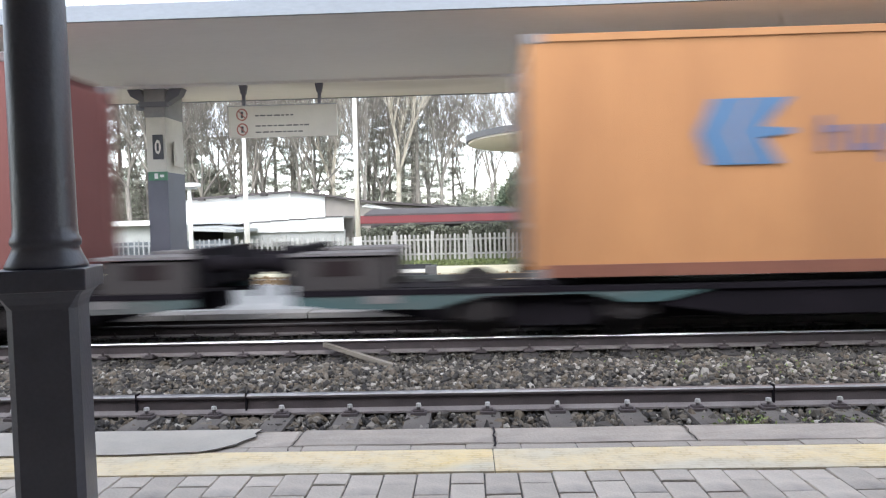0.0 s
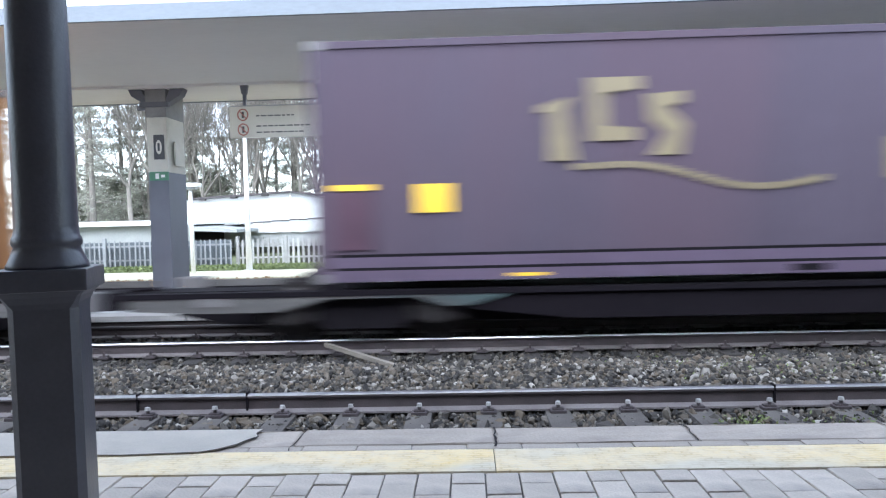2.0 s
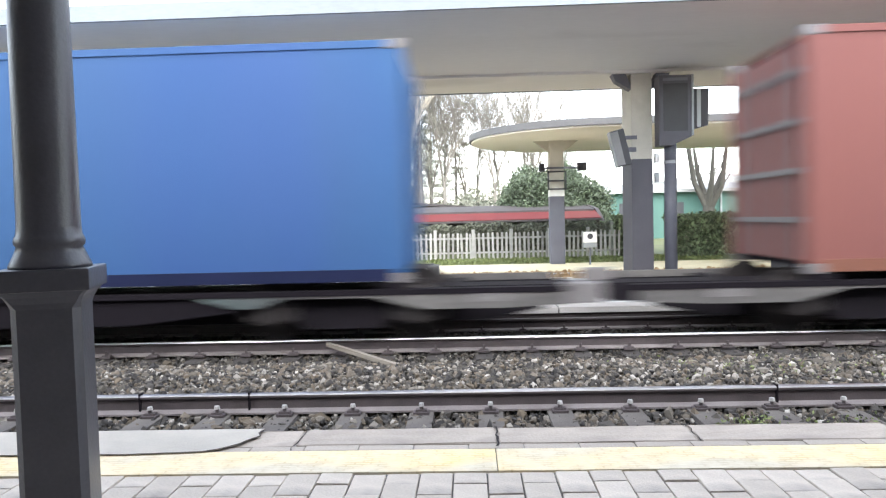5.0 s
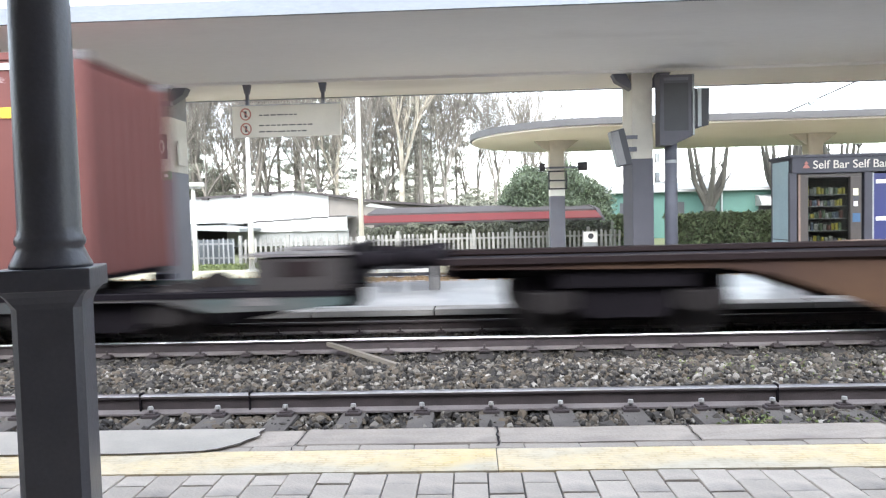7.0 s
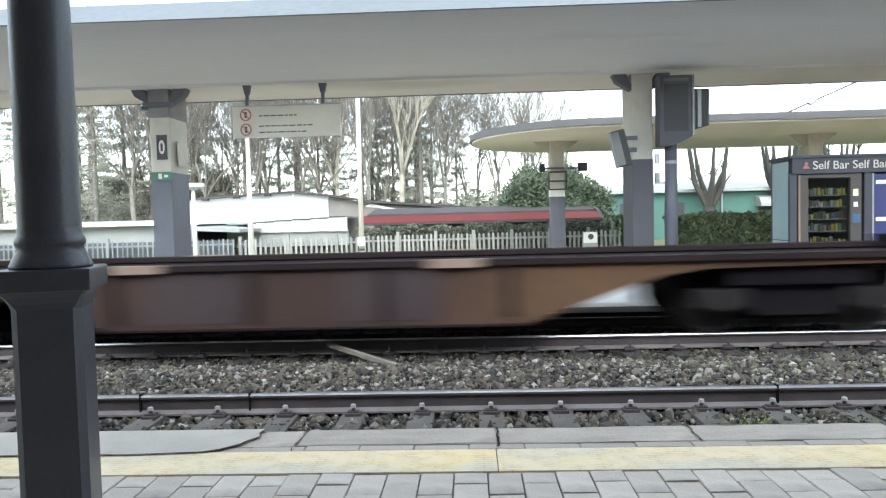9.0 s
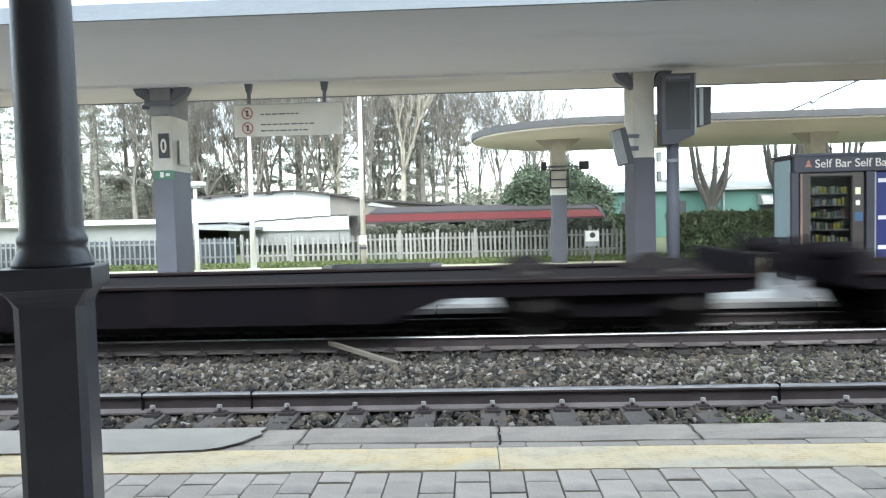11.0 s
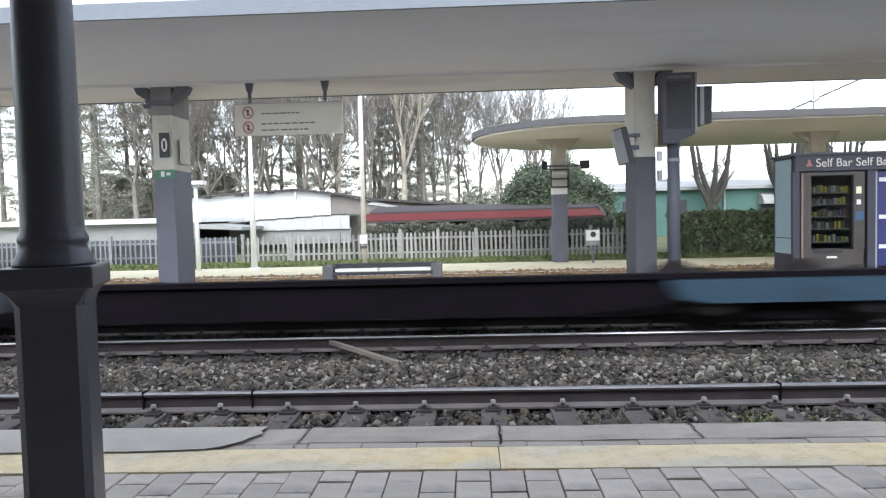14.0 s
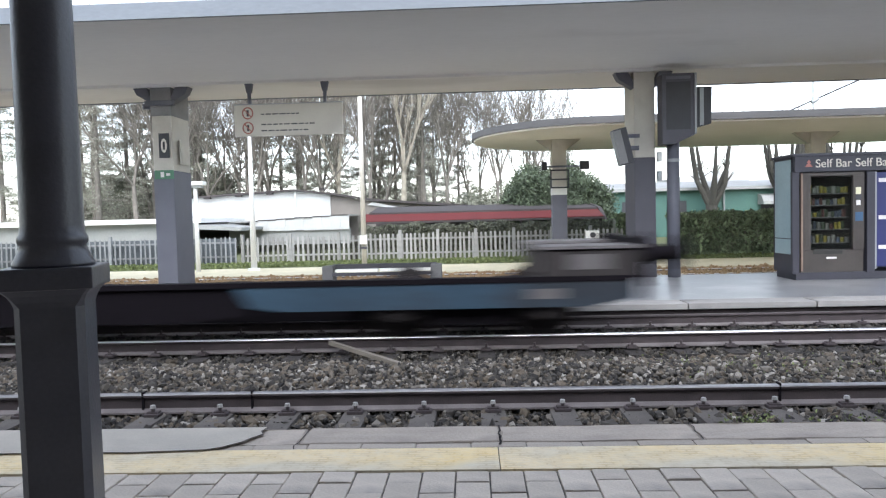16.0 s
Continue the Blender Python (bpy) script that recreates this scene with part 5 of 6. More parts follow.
def low_wagon(u, turned, paint, label, L=18.25, load=()):
    """One half of a low container wagon pair, 18.2 m; its buffer end at local x = 0."""
    th = thing("low_container_wagon", label, "freight wagon", "container wagons")
    for s in (-1, 1):
        near = (s < 0) != turned
        a, b = sorted((s * 1.22, s * 1.13))
        outer = [(0.62, 0.64), (0.62, 0.50), (1.15, 0.44), (2.3, 0.42), (2.9, 0.57), (4.2, 0.57), (4.6, 0.46), (5.0, 0.46), (5.6, 0.60), (5.6, 0.64)]
        inner = [(L - 0.35, 0.64), (L - 0.35, 0.46), (L - 1.2, 0.42), (L - 2.2, 0.42), (L - 2.8, 0.57), (L - 3.9, 0.57), (L - 4.2, 0.46), (L - 4.5, 0.46), (L - 5.0, 0.60), (L - 5.0, 0.64)]
        if paint == "sillblue":
            up = 0.71 if near else 0.53
            outer = [(0.62, up), (0.62, 0.50), (1.15, 0.40), (4.9, 0.40), (5.3, 0.46), (5.45, up)]
            inner = [(L - 0.2, up), (L - 0.2, 0.46), (L - 0.6, 0.40), (L - 4.2, 0.40), (L - 4.55, 0.46), (L - 4.7, up)]
        part("end_sill", prism(bmesh.new(), outer, a, b), M[paint], th)
        part("end_sill", prism(bmesh.new(), inner, a, b), M[paint], th)
        a2, b2 = sorted((s * 1.18, s * 1.09))
        top = (0.72 if paint == "sillblue" else 0.62) if near else 0.53
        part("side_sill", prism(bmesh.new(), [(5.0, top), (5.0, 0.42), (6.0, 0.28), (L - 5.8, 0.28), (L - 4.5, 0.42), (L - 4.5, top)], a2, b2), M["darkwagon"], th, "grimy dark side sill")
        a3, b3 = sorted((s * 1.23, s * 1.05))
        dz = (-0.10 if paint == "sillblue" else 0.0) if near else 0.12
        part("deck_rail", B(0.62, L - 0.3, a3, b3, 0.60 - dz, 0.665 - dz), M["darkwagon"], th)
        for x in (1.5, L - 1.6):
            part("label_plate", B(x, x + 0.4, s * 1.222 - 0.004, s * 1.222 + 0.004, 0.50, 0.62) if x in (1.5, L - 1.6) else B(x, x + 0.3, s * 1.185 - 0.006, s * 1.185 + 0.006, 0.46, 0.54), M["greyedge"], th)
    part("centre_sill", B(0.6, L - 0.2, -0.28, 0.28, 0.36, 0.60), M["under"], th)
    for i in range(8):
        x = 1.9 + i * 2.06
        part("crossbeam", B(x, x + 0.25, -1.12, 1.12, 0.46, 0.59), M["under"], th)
    for s in (-1, 1):
        a, b = sorted((s * 1.20, s * 0.55))
        part("raised_end", B(0.62, 1.78, a, b, 0.665, 1.06, bevel=0.02), M["endgrime"], th, "raised dark end platform")
        a, b = sorted((s * 1.23, s * 0.5))
        part("tread_plate", B(0.56, 1.84, a, b, 1.085, 1.12), M["greyedge"], th)
        a, b = sorted((s * 1.26, s * 1.22))
        part("pale_label", B(0.95, 1.4, s * 1.203 - 0.004, s * 1.203 + 0.004, 0.84, 1.02), M["greyedge" if paint == "sillblue" else "ruststrip"], th)
    for x in load:
        for s in (-1, 1):
            part("container_support", B(x - 0.14, x + 0.14, s * 1.13 - 0.09, s * 1.13 + 0.09, 0.665, 0.744), M["darkwagon"], th)
    part("end_beam", B(0.5, 0.66, -1.1, 1.1, 0.72, 1.2, bevel=0.02), M["under"], th)
    buffers(th, 0.0, 1.0)
    part("drawbar", B(L - 0.25, L + 0.25, -0.1, 0.1, 0.45, 0.6), M["under"], th)
    part("inner_step", B(L - 0.5, L - 0.05, -1.24, -1.0, 0.46, 0.70, bevel=0.02), M["greyedge"], th, "pale end step")
    bogie(th, 2.6 if paint == "sillblue" else 3.75, 0.38, turned)
    bogie(th, L - 3.2, 0.38, turned)
    for x in (7.6, 10.2):
        part("brake_gear", B(x, x + 0.9, -0.8, 0.8, 0.30, 0.45, bevel=0.04), M["under"], th)
    # Boards added under the sill to block the bright view and stay dark.
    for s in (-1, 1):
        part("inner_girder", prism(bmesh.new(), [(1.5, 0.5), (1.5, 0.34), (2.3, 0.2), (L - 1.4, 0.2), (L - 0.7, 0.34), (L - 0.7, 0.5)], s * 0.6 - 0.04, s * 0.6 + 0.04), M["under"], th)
    return ride(th, u, 0, turned)


def fish_wagon(u):
    """Articulated container wagon with deep fish-bellied sides, 29.1 m."""
    th = thing("articulated_wagon", "rust-brown articulated wagon with deep fish-bellied sides", "freight wagon", "container wagons")
    for flip in (False, True):
        def fx(p):
            return [((29.1 - a) if flip else a, b) for a, b in p]
        for s in (-1, 1):
            a, b = sorted((s * 1.24, s * 1.12))
            part("side_girder", prism(bmesh.new(), fx([(0.62, 0.94), (14.35, 0.94), (14.35, 0.88), (13.3, 0.84), (12.66, 0.76), (11.1, 0.24), (5.95, 0.24), (4.4, 0.76), (3.9, 0.84), (0.62, 0.88)]), a, b), M["rust"], th)
            a, b = sorted((s * 1.30, s * 1.0))
            part("top_flange", prism(bmesh.new(), fx([(0.6, 0.94), (14.45, 0.94), (14.45, 1.01), (0.6, 1.01)]), a, b), M["ruststrip"], th)
            a, b = sorted((s * 1.29, s * 1.0))
            part("bottom_flange", prism(bmesh.new(), fx([(5.95, 0.215), (11.1, 0.215), (11.1, 0.24), (5.95, 0.24)]), a, b), M["ruststrip"], th)
            for x in (6.1, 7.6, 9.2, 10.9):
                a, b = sorted((s * 1.275, s * 1.24))
                part("stiffener", prism(bmesh.new(), fx([(x, 0.92), (x + 0.12, 0.92), (x + 0.12, 0.32), (x, 0.32)]), a, b), M["ruststrip"], th)
            for x in (6.5, 10.35, 13.75):
                a, b = sorted((s * 1.315, s * 1.20))
                part("spigot_plate", prism(bmesh.new(), fx([(x, 0.92), (x + 0.62, 0.92), (x + 0.62, 1.02), (x, 1.02)]), a, b), M["tan"], th, "pale worn spigot plate")
            for x in (7.0, 9.4):
                a, b = sorted((s * 1.246, s * 1.238))
                part("dark_panel", prism(bmesh.new(), fx([(x, 0.93), (x + 1.2, 0.93), (x + 1.2, 0.30), (x, 0.30)]), a, b), M["darkpanel"], th, "dark grimy panel")
        part("deck", prism(bmesh.new(), fx([(0.62, 0.86), (14.4, 0.86), (14.4, 0.92), (0.62, 0.92)]), -1.0, 1.0), M["under"], th)
        part("end_beam", prism(bmesh.new(), fx([(0.5, 0.8), (0.62, 0.8), (0.62, 1.12), (0.5, 1.12)]), -1.2, 1.2), M["under"], th)
        part("centre_sill", prism(bmesh.new(), fx([(0.6, 0.68), (14.4, 0.68), (14.4, 0.86), (0.6, 0.86)]), -0.25, 0.25), M["under"], th)
    buffers(th, 0.0, 1.02)
    for x in (2.75, 14.55, 26.35):
        bogie(th, x, 0.45, False)
        part("bolster", B(x - 0.8, x + 0.8, -1.15, 1.15, 0.62, 0.86, bevel=0.03), M["under"], th)
        # Dark box added to fill the bogie where shade falls.
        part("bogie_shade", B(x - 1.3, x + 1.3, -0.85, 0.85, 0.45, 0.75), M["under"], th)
    return ride(th, u, -0.0)


def flat_wagon(u, L, label, tank=()):
    th = thing("flat_wagon", label, "freight wagon", "container wagons")
    for s in (-1, 1):
        a, b = sorted((s * 1.22, s * 1.10))
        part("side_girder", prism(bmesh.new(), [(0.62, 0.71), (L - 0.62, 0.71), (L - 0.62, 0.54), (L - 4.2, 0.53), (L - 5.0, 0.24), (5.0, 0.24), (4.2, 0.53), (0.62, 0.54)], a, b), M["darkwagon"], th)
        a, b = sorted((s * 1.26, s * 1.0))
        part("top_flange", B(0.6, L - 0.6, a, b, 0.71, 0.74), M["ruststrip"], th)
        for i in range(5):
            x = 5.6 + i * (L - 11.4) / 4
            a, b = sorted((s * 1.25, s * 1.22))
            part("stiffener", B(x, x + 0.1, a, b, 0.28, 0.70), M["ruststrip"], th)
    if tank:
        for x in tank:
            for s in (-1, 1):
                part("container_support", B(x - 0.15, x + 0.15, s * 1.1 - 0.12, s * 1.1 + 0.12, 0.74, 0.78), M["under"], th)
    part("deck", B(0.62, L - 0.62, -1.0, 1.0, 0.62, 0.69), M["under"], th)
    part("centre_sill", B(0.6, L - 0.6, -0.25, 0.25, 0.42, 0.62), M["under"], th)
    for x in (0.5, L - 0.66):
        part("end_beam", B(x, x + 0.16, -1.2, 1.2, 0.56, 0.98, bevel=0.02), M["under"], th)
    buffers(th, 0.0, 0.98)
    bogie(th, 2.4, 0.45, False)
    bogie(th, L - 2.3, 0.45, False)
    for x in (2.4, L - 2.3):
        part("bolster", B(x - 1.2, x + 1.2, -0.9, 0.9, 0.48, 0.64), M["under"], th)
    for x in (7.0, 10.5):
        part("brake_gear", B(x, x + 1.1, -0.9, 0.9, 0.2, 0.5, bevel=0.04), M["under"], th)
    return ride(th, u)


CW, CH = 1.219, 2.896


def corrugated(x0, x1, y, z0, z1, depth, pitch, sign):
    """A vertical sheet with trapezoid corrugation; sign is the side that it faces."""
    bm = bmesh.new()
    xs = []
    n = int((x1 - x0) / pitch)
    p = (x1 - x0) / n
    for i in range(n):
        b = x0 + i * p
        xs += [(b, 0), (b + p * 0.26, 0), (b + p * 0.5, depth), (b + p * 0.76, depth)]
    xs.append((x1, 0))
    front = [[bm.verts.new((x, y - sign * d, z)) for x, d in xs] for z in (z0, z1)]
    back = [[bm.verts.new((x, y - sign * (depth + 0.012), z)) for x in (x0, x1)] for z in (z0, z1)]
    for i in range(len(xs) - 1):
        bm.faces.new((front[0][i], front[0][i + 1], front[1][i + 1], front[1][i]))
    bm.faces.new((back[0][0], back[1][0], back[1][1], back[0][1]))
    bmesh.ops.recalc_face_normals(bm, faces=bm.faces[:])
    return bm


def container(u, length, paint, rail_paint, label, doors_right, depth=0.03, pitch=0.28):
    th = thing("shipping_container", label, "container", "shipping containers")
    for s in (-1, 1):
        part("side_wall", corrugated(0.16, length - 0.16, s * (CW - 0.012), 0.16, CH - 0.10, depth, pitch, s), M[paint], th)
        a, b = sorted((s * CW, s * (CW - 0.08)))
        part("bottom_rail", B(0.17, length - 0.17, a, b, 0.02, 0.17, bevel=0.006), M[rail_paint], th)
        part("top_rail", B(0.17, length - 0.17, a, b, CH - 0.10, CH - 0.01, bevel=0.008), M[paint], th)
        for x in (0.0, length - 0.17):
            a, b = sorted((s * CW, s * (CW - 0.15)))
            part("corner_post", B(x, x + 0.17, a, b, 0.12, CH - 0.12, bevel=0.012), M[paint], th)
            for z in (0.0, CH - 0.118):
                part("corner_casting", B(x - 0.002, x + 0.176, a - 0.003, b + 0.003, z, z + 0.118, bevel=0.01), M["greyedge"], th, "steel corner casting")
        # Dark plates stand in for the shade inside the fork pockets.
        for x in (length / 2 - 1.2, length / 2 + 0.75):
            part("forklift_shadow_plate", B(x, x + 0.4, s * CW - 0.002, s * CW + 0.002, 0.05, 0.13), M["under"], th)
    part("roof", B(0.1, length - 0.1, -CW + 0.03, CW - 0.03, CH - 0.05, CH - 0.02), M[paint], th)
    part("floor", B(0.1, length - 0.1, -CW + 0.03, CW - 0.03, 0.06, 0.14), M["under"], th)
    for x, d in ((0.0, not doors_right), (length, doors_right)):
        e = 0.05 if x == 0 else -0.05
        a, b = sorted((x + e, x + e * 1.8))
        part("end_wall" if not d else "door", B(a, b, -CW + 0.14, CW - 0.14, 0.14, CH - 0.12), M[paint], th)
        if d:
            for y in (-0.85, -0.35, 0.35, 0.85):
                bm = cyl(bmesh.new(), (x + e * 0.4, y, 0.15), (x + e * 0.4, y, CH - 0.15), 0.022, seg=8)
                part("locking_bar", bm, M["greyedge"], th)
            for z in (0.6, 1.2, 1.8, 2.4):
                part("hinge_strap", B(min(x + e * 0.2, x + e), max(x + e * 0.2, x + e), -CW + 0.16, CW - 0.16, z, z + 0.07), M["greyedge"], th)
        else:
            for i in range(8):
                y = -0.98 + i * 0.26
                part("end_rib", B(min(x + e * 0.3, x + e), max(x + e * 0.3, x + e), y, y + 0.13, 0.16, CH - 0.14, bevel=0.01), M[paint], th)
    return ride(th, u, 0.744)


def mark(th, material, x0, x1, z0, z1, name="printed_mark", label=""):
    """A flat printed patch on the near side of a container."""
    part(name, B(x0, x1, -CW - 0.001, -CW + 0.012, z0 - 0.744, z1 - 0.744), M[material], th, label)


def shape(th, material, pts, name, label=""):
    part(name, prism(bmesh.new(), [(a, b - 0.744) for a, b in pts], -CW - 0.002, -CW + 0.012), M[material], th, label)


low_wagon(-2.72, True, "sill", "low grey container wagon carrying a red container", 18.25, (2.85, 14.72))
low_wagon(-2.72, False, "sill", "low grey container wagon carrying an orange container", 18.25, (3.6, 15.5))
low_wagon(33.78, True, "sill", "low grey container wagon carrying a purple container", 18.25, (2.05, 15.4))
low_wagon(33.78, False, "sill", "low grey container wagon carrying a blue container", 18.25, (3.85, 15.72))
low_wagon(70.28, True, "sill", "low grey container wagon carrying a red container", 18.25, (3.9, 15.75))
fish_wagon(70.28)
flat_wagon(99.4, 19.57, "empty dark flat container wagon")
tanker = flat_wagon(118.97, 18.99, "dark flat container wagon carrying a tank", (6.15, 11.95))
part("end_plate", B(17.72, 18.9, -1.29, -1.20, 0.38, 0.69, bevel=0.01), M["scrawl"], tanker, "white end plate scrawled with dark paint")
for x in (17.84, 18.1, 18.32, 18.6):
    part("paint_scrawl", B(x, x + 0.09 + (x - 17.8) * 0.09, -1.295, -1.291, 0.42 + (x * 7 % 1) * 0.08, 0.56 + (x * 3 % 1) * 0.08), M["navy"], tanker)
lead = low_wagon(137.96, False, "sillblue", "empty low wagon with blue painted frame", 18.02)
part("end_plate", B(0.08, 0.62, -1.215, -1.12, 0.38, 0.69, bevel=0.01), M["scrawl"], lead, "white end plate scrawled with dark paint")
for x in (0.16, 0.34, 0.46):
    part("paint_scrawl", B(x, x + 0.07, -1.22, -1.216, 0.44 + x * 0.1, 0.60 - x * 0.12), M["navy"], lead)
low_wagon(174.26, True, "sillblue", "last empty low wagon with blue painted frame", 18.26)

container(-17.6, 12.19, "redbox", "rustrail", "bright red corrugated shipping container", False)
c = container(0.75, 12.19, "orange", "rustrail", "orange shipping container with a blue mark", False)
shape(c, "logo", [(1.98, 2.42), (2.16, 2.82), (3.05, 2.82), (2.74, 2.49), (3.08, 2.46), (3.08, 2.40), (2.74, 2.36), (2.95, 2.05), (2.12, 2.05)], "blue_mark", "blue arrow-like mark")
part("mark_slit", prism(bmesh.new(), [(a, b - 0.744) for a, b in [(2.57, 2.80), (2.60, 2.80), (2.40, 2.43), (2.56, 2.07), (2.53, 2.07), (2.37, 2.43)]], -CW - 0.006, -CW + 0.012), M["orange"], c)
x, rr = 3.40, random.Random(3)
for i in range(11):
    w = 0.28 if i != 5 else 0.2
    lo, hi = (2.18, 2.48)
    if i == 5:
        lo, hi = 2.30, 2.38
    if i in (0, 6, 10):
        hi = 2.60
    if i in (2, 4, 8):
        lo = 2.04
    if i == 5:
        mark(c, "logodark", x, x + w, lo, hi, "lettering_block")
    else:
        mark(c, "logodark", x, x + 0.075, lo, hi, "lettering_block")
        mark(c, "logodark", x + w - 0.075, x + w, 2.18, 2.48 if i != 10 else hi, "lettering_block")
        mark(c, "logodark", x + 0.07, x + w - 0.07, 2.18 if i % 2 else 2.40, 2.26 if i % 2 else 2.48, "lettering_block")
    x += w + 0.085
mark(c, "ochre", 11.35, 11.72, 2.78, 2.86, "label")
mark(c, "ochre", 11.35, 11.72, 2.88, 2.97, "label")
mark(c, "ochre", 11.38, 11.72, 2.68, 2.74, "label")
c = container(18.2, 13.7, "purple", "purplerail", "purple shipping container with yellow lettering blocks", True, 0.03, 0.32)
shape(c, "gold", [(a, b - 0.15) for a, b in [(2.72, 2.95), (3.1, 3.05), (3.02, 2.9), (3.14, 2.3), (2.82, 2.3), (2.84, 2.88), (2.7, 2.86)]], "yellow_mark")
shape(c, "gold", [(a, b - 0.15) for a, b in [(3.3, 3.26), (3.9, 3.26), (3.9, 3.12), (3.5, 3.08), (3.5, 2.70), (3.85, 2.66), (3.85, 2.52), (3.3, 2.52)]], "yellow_mark")
shape(c, "gold", [(a, b - 0.15) for a, b in [(3.98, 3.05), (4.4, 3.08), (4.4, 2.95), (4.2, 2.9), (4.42, 2.7), (4.36, 2.34), (4.0, 2.34), (4.2, 2.6), (4.0, 2.76)]], "yellow_mark")
for i in range(22):
    a = i / 22
    z = 2.04 + 0.10 * math.sin(a * 3.2 * 2) - 0.26 * a ** 0.7 + (0.2 * (a - 0.6) if a > 0.6 else 0)
    mark(c, "gold", 3.1 + a * 2.95, 3.1 + a * 2.95 + 0.11, z, z + 0.075, "yellow_swoosh")
for x0, x1, z0, z1 in ((6.7, 7.3, 2.66, 2.71), (6.7, 6.8, 2.25, 2.71), (6.7, 7.25, 2.45, 2.50), (6.7, 7.3, 2.24, 2.3), (7.36, 8.85, 2.24, 2.32), (8.9, 8.98, 2.3, 2.72),
                       (8.9, 9.55, 2.66, 2.72), (8.9, 9.5, 2.24, 2.32), (9.6, 11.05, 2.24, 2.32)):
    mark(c, "gold", x0 + 0.06, x1 + 0.06, z0 - 0.38, z1 - 0.38, "lettering_block")
for i in range(18):
    x = 7.42 + i * 0.2 if i < 7 else 9.62 + (i - 7) * 0.13
    mark(c, "gold", x + 0.06, x + 0.105, 1.86, 2.08, "lettering_block")
mark(c, "amber", 1.25, 1.65, 1.58, 1.92, "label")
mark(c, "amber", 0.22, 0.72, 1.86, 1.93, "label")
mark(c, "maroon", 0.25, 0.7, 1.15, 1.84, "dark_red_panel")
# Flat near-black strips painted for the shade in two rail grooves.
for z in (1.06, 0.90):
    mark(c, "under", 0.2, 13.5, z, z + 0.035, "rail_groove")
mark(c, "purplerail", 0.2, 13.5, 0.935, 1.06, "lower_rail")
mark(c, "amber", 2.35, 2.75, 0.80, 0.84, "label")
mark(c, "decal", 11.92, 12.28, 3.08, 3.30, "white_label")
mark(c, "gold", 12.5, 12.9, 3.35, 3.42, "label")
mark(c, "stain", 7.9, 8.3, 1.42, 1.66, "dark_stain")
mark(c, "stain", 8.45, 8.68, 1.46, 1.64, "dark_stain")
container(37.47, 12.19, "blue", "navy", "plain blue shipping container", False, 0.012, 0.28)
c = container(54.36, 12.19, "redbox", "rustrail", "faded red shipping container with yellow labels", False, 0.02, 0.28)
for x0, x1, z0, z1 in ((10.75, 11.55, 3.42, 3.5), (10.65, 11.1, 3.26, 3.33), (10.6, 10.95, 2.86, 3.0)):
    mark(c, "decal", x0, x1, z0, z1, "white_label")
mark(c, "amber", 11.16, 11.42, 2.84, 2.97, "label")
mark(c, "amber", 11.72, 11.98, 2.82, 3.02, "label")


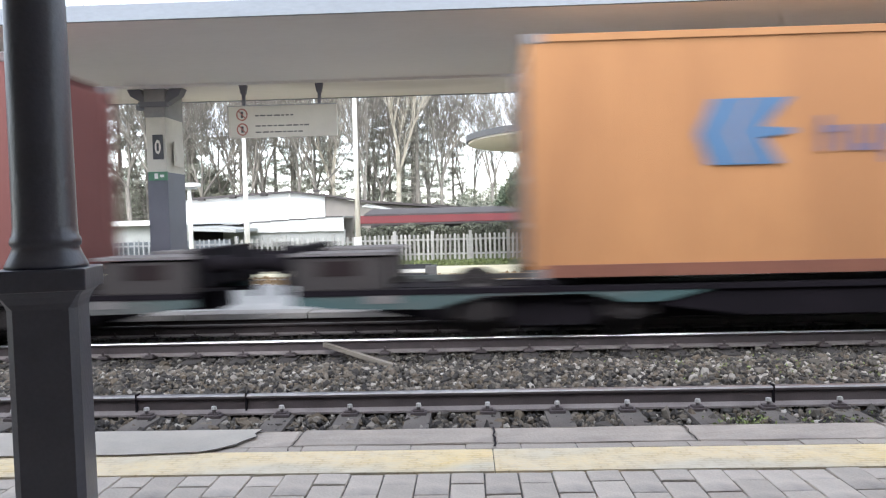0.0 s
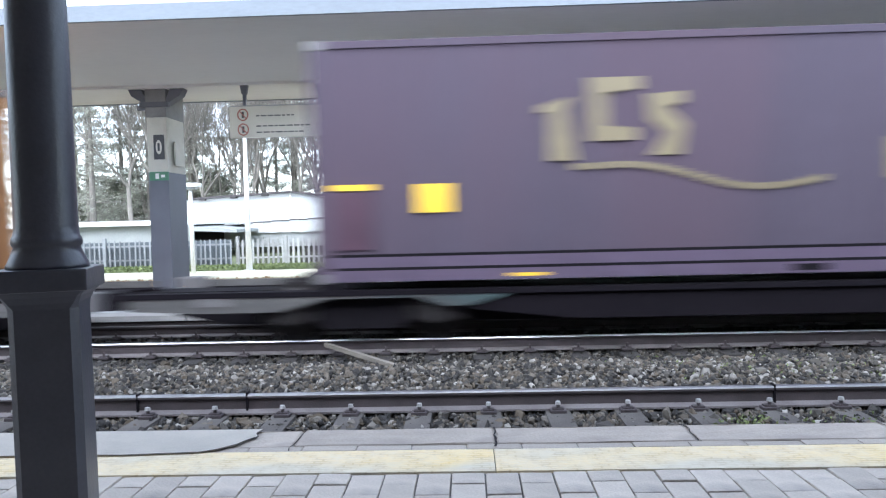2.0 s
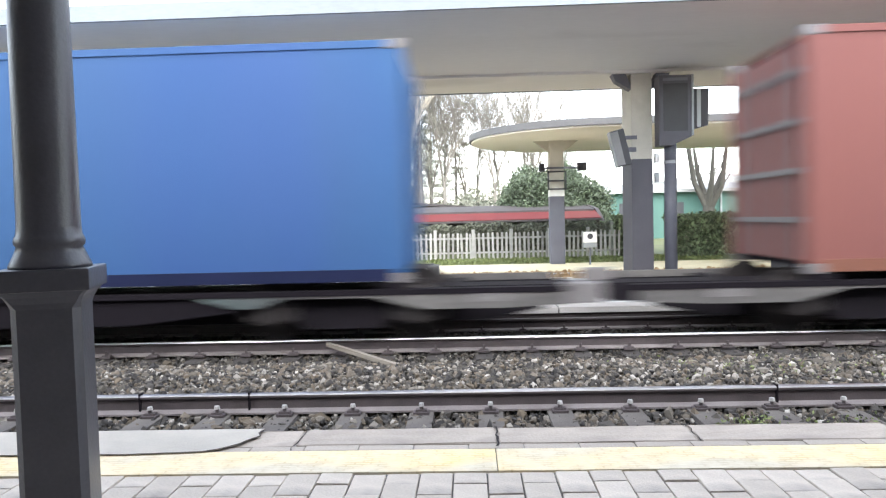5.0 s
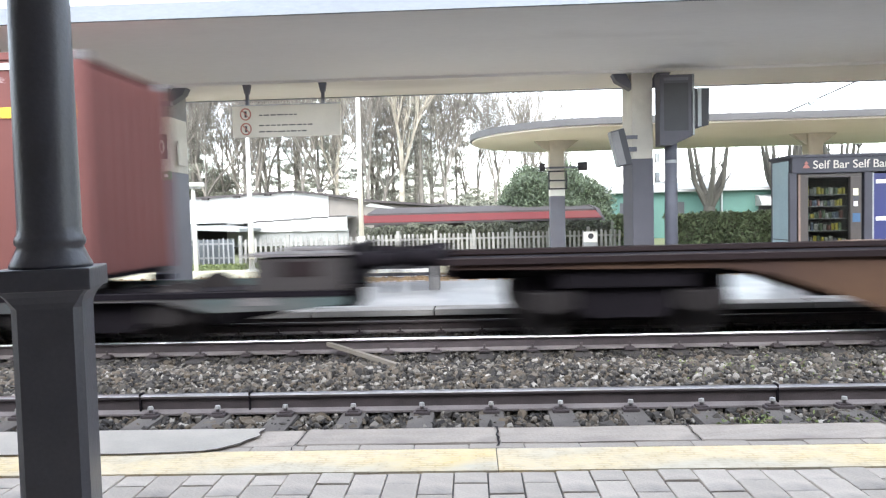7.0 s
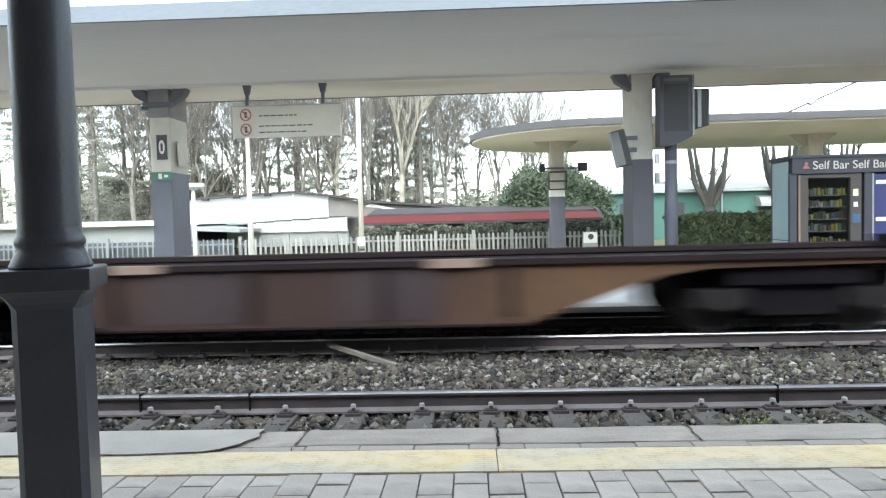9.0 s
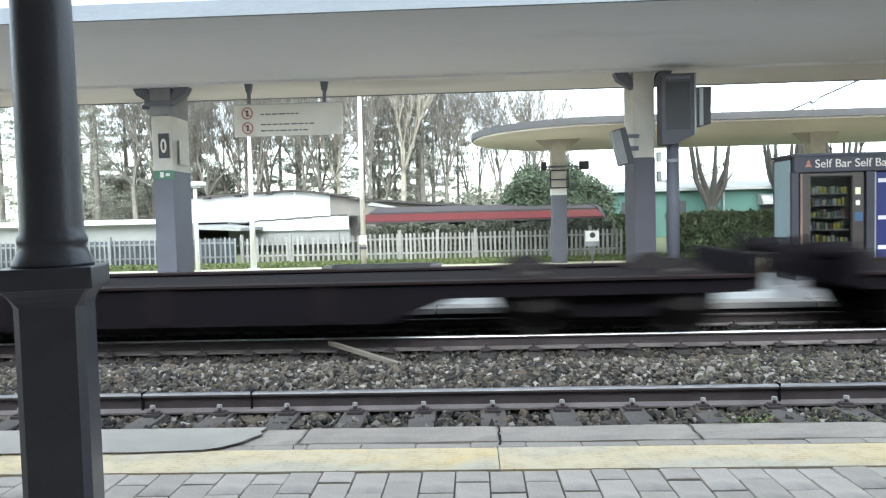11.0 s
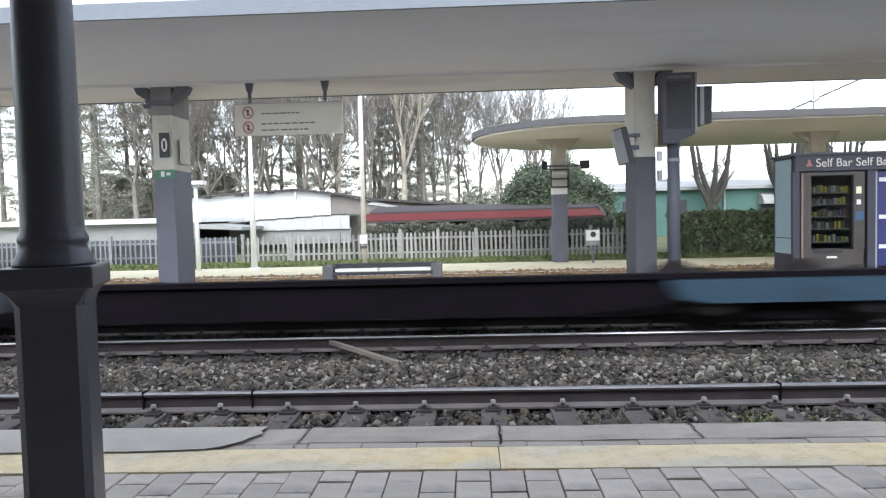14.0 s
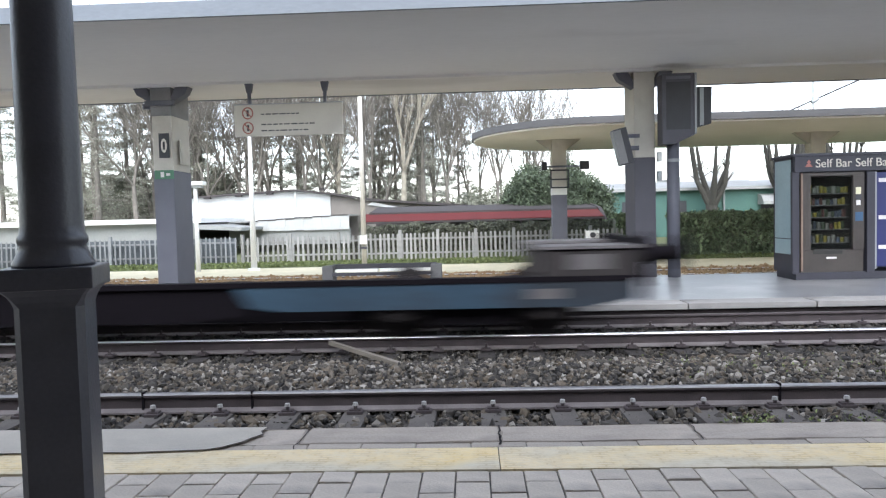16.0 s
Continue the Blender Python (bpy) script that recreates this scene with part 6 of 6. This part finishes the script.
def tank_container(u):
    th = thing("tank_container", "white cylindrical tank in a navy blue frame", "tank container", "")
    L, zc, r = 6.06, 1.385, 1.17
    end = [(0.05, 0.80), (0.62, 0.78), (0.92, 0.72), (1.08, 0.62), (1.15, 0.48), (r, 0.30)]
    prof = [(q, -e) for q, e in end] + [(q, L + e) for q, e in end[::-1]]
    bm = lathe(bmesh.new(), prof, 48)
    bmesh.ops.rotate(bm, verts=bm.verts, cent=(0, 0, 0), matrix=Matrix.Rotation(radians(90), 3, 'Y'))
    bmesh.ops.translate(bm, verts=bm.verts, vec=(0, 0, zc))
    part("tank_shell", bm, M["tank"], th, "white insulated tank shell", True)
    for x in (0.0, L - 0.18):
        for s in (-1, 1):
            a, b = sorted((s * CW, s * (CW - 0.16)))
            part("corner_post", B(x, x + 0.18, a, b, 0.0, 2.76, bevel=0.015), M["navy"], th)
            part("post_gusset", prism(bmesh.new(), [(x + 0.18, 0.2), (x + 0.95, 0.2), (x + 0.18, 0.72)] if x == 0 else [(x, 0.2), (x - 0.77, 0.2), (x, 0.72)], a + 0.03, b - 0.03), M["navy"], th)
        part("top_bar", B(x, x + 0.18, -CW + 0.16, CW - 0.16, 2.58, 2.72, bevel=0.01), M["navy"], th)
        part("bottom_bar", B(x, x + 0.18, -CW + 0.16, CW - 0.16, 0.02, 0.2, bevel=0.01), M["navy"], th)
    for s in (-1, 1):
        a, b = sorted((s * CW, s * (CW - 0.12)))
        part("bottom_rail", B(0.18, L - 0.18, a, b, 0.05, 0.27, bevel=0.01), M["navy"], th)
        part("handrail", cyl(bmesh.new(), (0.18, s * (CW - 0.1), 2.66), (L - 0.18, s * (CW - 0.1), 2.66), 0.035, seg=10), M["decal"], th, "pale top handrail")
        part("walkway_edge", B(0.2, L - 0.2, s * 0.95 - 0.03, s * 0.95 + 0.03, 2.50, 2.54), M["greytank"], th)
        for z in (0.42, 0.12):
            for x0, x1 in ((-0.85, 0.0), (L, L + 0.85)):
                part("end_rail", cyl(bmesh.new(), (x0, s * 1.185, z), (x1, s * 1.185, z), 0.022, seg=8), M["decal"], th)
    part("walkway", B(0.3, L - 0.3, -0.35, 0.35, 2.555, 2.585), M["greytank"], th, "grey top walkway")
    for x in (1.2, 2.6, 4.0, 5.2):
        part("manlid", cyl(bmesh.new(), (x, 0.0, 2.50), (x, 0.0, 2.66), 0.22, seg=18), M["greytank"], th)
    def patch(mt, x0, x1, z0, z1, name):
        bm = bmesh.new()
        rows = 14
        vs = []
        for i in range(rows + 1):
            z = z0 + (z1 - z0) * i / rows
            y = -math.sqrt(max(0, (r + 0.014) ** 2 - (z - zc) ** 2))
            vs.append((bm.verts.new((x0, y, z)), bm.verts.new((x1, y, z))))
        for p, q in zip(vs, vs[1:]):
            bm.faces.new((p[0], p[1], q[1], q[0]))
        part(name, bm, M[mt], th)
    for x in (1.45, 2.95, 4.40):
        patch("greytank", x, x + 0.15, 0.52, 1.98, "strap")
    patch("amber", 4.7, 5.28, 0.98, 1.18, "orange_plate")
    patch("amber", 5.35, 5.6, 1.70, 1.84, "warning_label")
    for z in (2.0, 1.86, 1.76):
        patch("greytank", 4.5, 5.2, z, z + 0.035, "line_of_writing")
    return ride(th, u, 0.78)


tank_container(125.0)

# ---- pieces of the near platform ----
pav_me = mesh_of(B(-0.0713, 0.0713, -0.1205, 0.1205, -0.05, 0.0, bevel=0.006), M["paver"], "paver")
half_me = mesh_of(B(-0.0713, 0.0713, -0.0605, 0.0605, -0.05, 0.0, bevel=0.006), M["paver"], "paver")
rr = random.Random(12)
for i in range(-17, 18):
    y = 3.108
    for j in range(6):
        short = j == 0 and i % 2 == 0
        w = 0.0645 if short else 0.125
        shared("paver", half_me if short else pav_me, pavement, (i * 0.1492 - 0.0193, y - w, Z1 + rr.uniform(-0.004, 0.004)),
               (radians(rr.uniform(-0.6, 0.6)), radians(rr.uniform(-0.7, 0.7)), radians(rr.uniform(-0.5, 0.5))))
        y -= 2 * w
for xa, xb in ((-30, -2.64), (2.60, 30)):
    solid("side_paving", B(xa, xb, 1.76, 3.11, Z1 - 0.011, Z1 - 0.002), M["paver"], "grey pavers along the near platform", "pavement", "structure")
solid("far_paving", B(-30, 30, -3.1, 1.75, Z1 - 0.011, Z1 - 0.002), M["paver"], "grey pavers under the near canopy", "pavement", "structure")
tile_me = mesh_of(B(-0.998, 0.998, -0.150, 0.150, -0.05, 0.0, bevel=0.004), M["yellow"], "tactile_tile")
for i in range(-3, 4):
    shared("tactile_tile", tile_me, tact, (i * 2.0 + 1.105, 3.272, Z1 + 0.001))
rr = random.Random(4)
cuts = (-4.98, -3.96, -2.94, -1.93, -0.91, 0.12, 1.13, 2.15, 3.17, 4.19, 5.2)
for x, x2 in zip(cuts, cuts[1:]):
    w = x2 - x
    bmx = B(-w / 2 + 0.004, w / 2 - 0.004, -0.134, 0.134, -0.28, 0.0, bevel=0.012)
    bmesh.ops.subdivide_edges(bmx, edges=bmx.edges[:], cuts=4, use_grid_fill=True)
    for v in bmx.verts:
        v.co += Vector((rr.uniform(-1, 1), rr.uniform(-1, 1), rr.uniform(-1, 0.6))) * 0.0035
    ob = part("edge_stone", bmx, M["kerb"], kerb)
    ob.location = (x + w / 2, 3.638, Z1 + rr.uniform(-0.004, 0.003))
set_me = mesh_of(B(-0.1345, 0.1345, -0.036, 0.036, -0.06, 0.0, bevel=0.006), M["kerb"], "edge_sett")
for i in range(-19, 20):
    shared("edge_sett", set_me, kerb, (i * 0.274 - 0.165, 3.464, Z1 + rr.uniform(-0.004, 0.001)))
pts = [(a - 0.11, b - (0.035 if b < 3.5 else 0)) for a, b in [(-2.7, 3.415), (-1.9, 3.424), (-1.62, 3.416), (-1.40, 3.432), (-1.24, 3.446), (-1.17, 3.482), (-1.09, 3.53), (-1.07, 3.58), (-1.02, 3.65), (-1.045, 3.70), (-1.03, 3.772), (-2.7, 3.772)]]
bm = bmesh.new()
vl = [bm.verts.new((a, b, Z1 + 0.004)) for a, b in pts]
f = bm.faces.new(vl)
r = bmesh.ops.extrude_face_region(bm, geom=[f])
bmesh.ops.translate(bm, verts=[v for v in r["geom"] if isinstance(v, bmesh.types.BMVert)], vec=(0, 0, 0.006))
bmesh.ops.recalc_face_normals(bm, faces=bm.faces[:])
bmc = bmesh.new()
cr = [(a + (0.007 if a > -2 else 0), b - 0.006) for a, b in pts]
fc = bmc.faces.new([bmc.verts.new((a, min(b, 3.77), Z1 + 0.0095)) for a, b in cr])
if fc.normal.z < 0:
    fc.normal_flip()
part("crack", bmc, M["darkwall"], kerb, "dark open crack")
def split(x, y0, y1, lean, wide, seed):
    """A jagged dark break across the edge stone."""
    rk = random.Random(seed)
    bmk = bmesh.new()
    rows = []
    for i in range(8):
        f = i / 7
        c = x + lean * f + rk.uniform(-0.008, 0.008)
        w = wide * rk.uniform(0.3, 1.0)
        rows.append((bmk.verts.new((c - w, y0 + (y1 - y0) * f, Z1 + 0.0045)), bmk.verts.new((c + w, y0 + (y1 - y0) * f, Z1 + 0.0045))))
    for p, q in zip(rows, rows[1:]):
        bmk.faces.new((p[0], p[1], q[1], q[0]))
    part("crack", bmk, M["darkwall"], kerb, "jagged dark crack")


split(0.12, 3.45, 3.775, 0.0, 0.009, 1)
split(-0.915, 3.42, 3.772, 0.02, 0.004, 2)
split(1.13, 3.50, 3.77, 0.0, 0.004, 3)
split(2.15, 3.56, 3.775, 0.0, 0.008, 4)
part("mortar_patch", bm, M["mortar"], kerb, "pale mortar repair with a cracked edge")


def motions():
    """The train rolls by; every wheelset turns with it."""
    times = [i * 0.5 for i in range(33)]
    for th, u, z, turned in MOVING:
        walk(th, [(t, pose(u - travel(t), C2, z, 0, 0, 180 if turned else 0)) for t in times])
    for w, place, r, turned in WHEELS:
        rows = []
        for i in range(481):
            t = i / 30
            a = -travel(t) / r * (-1 if turned else 1)
            rows.append((t, pose(*place, 0, math.degrees(a), 0)))
        walk(w, rows)


motions()
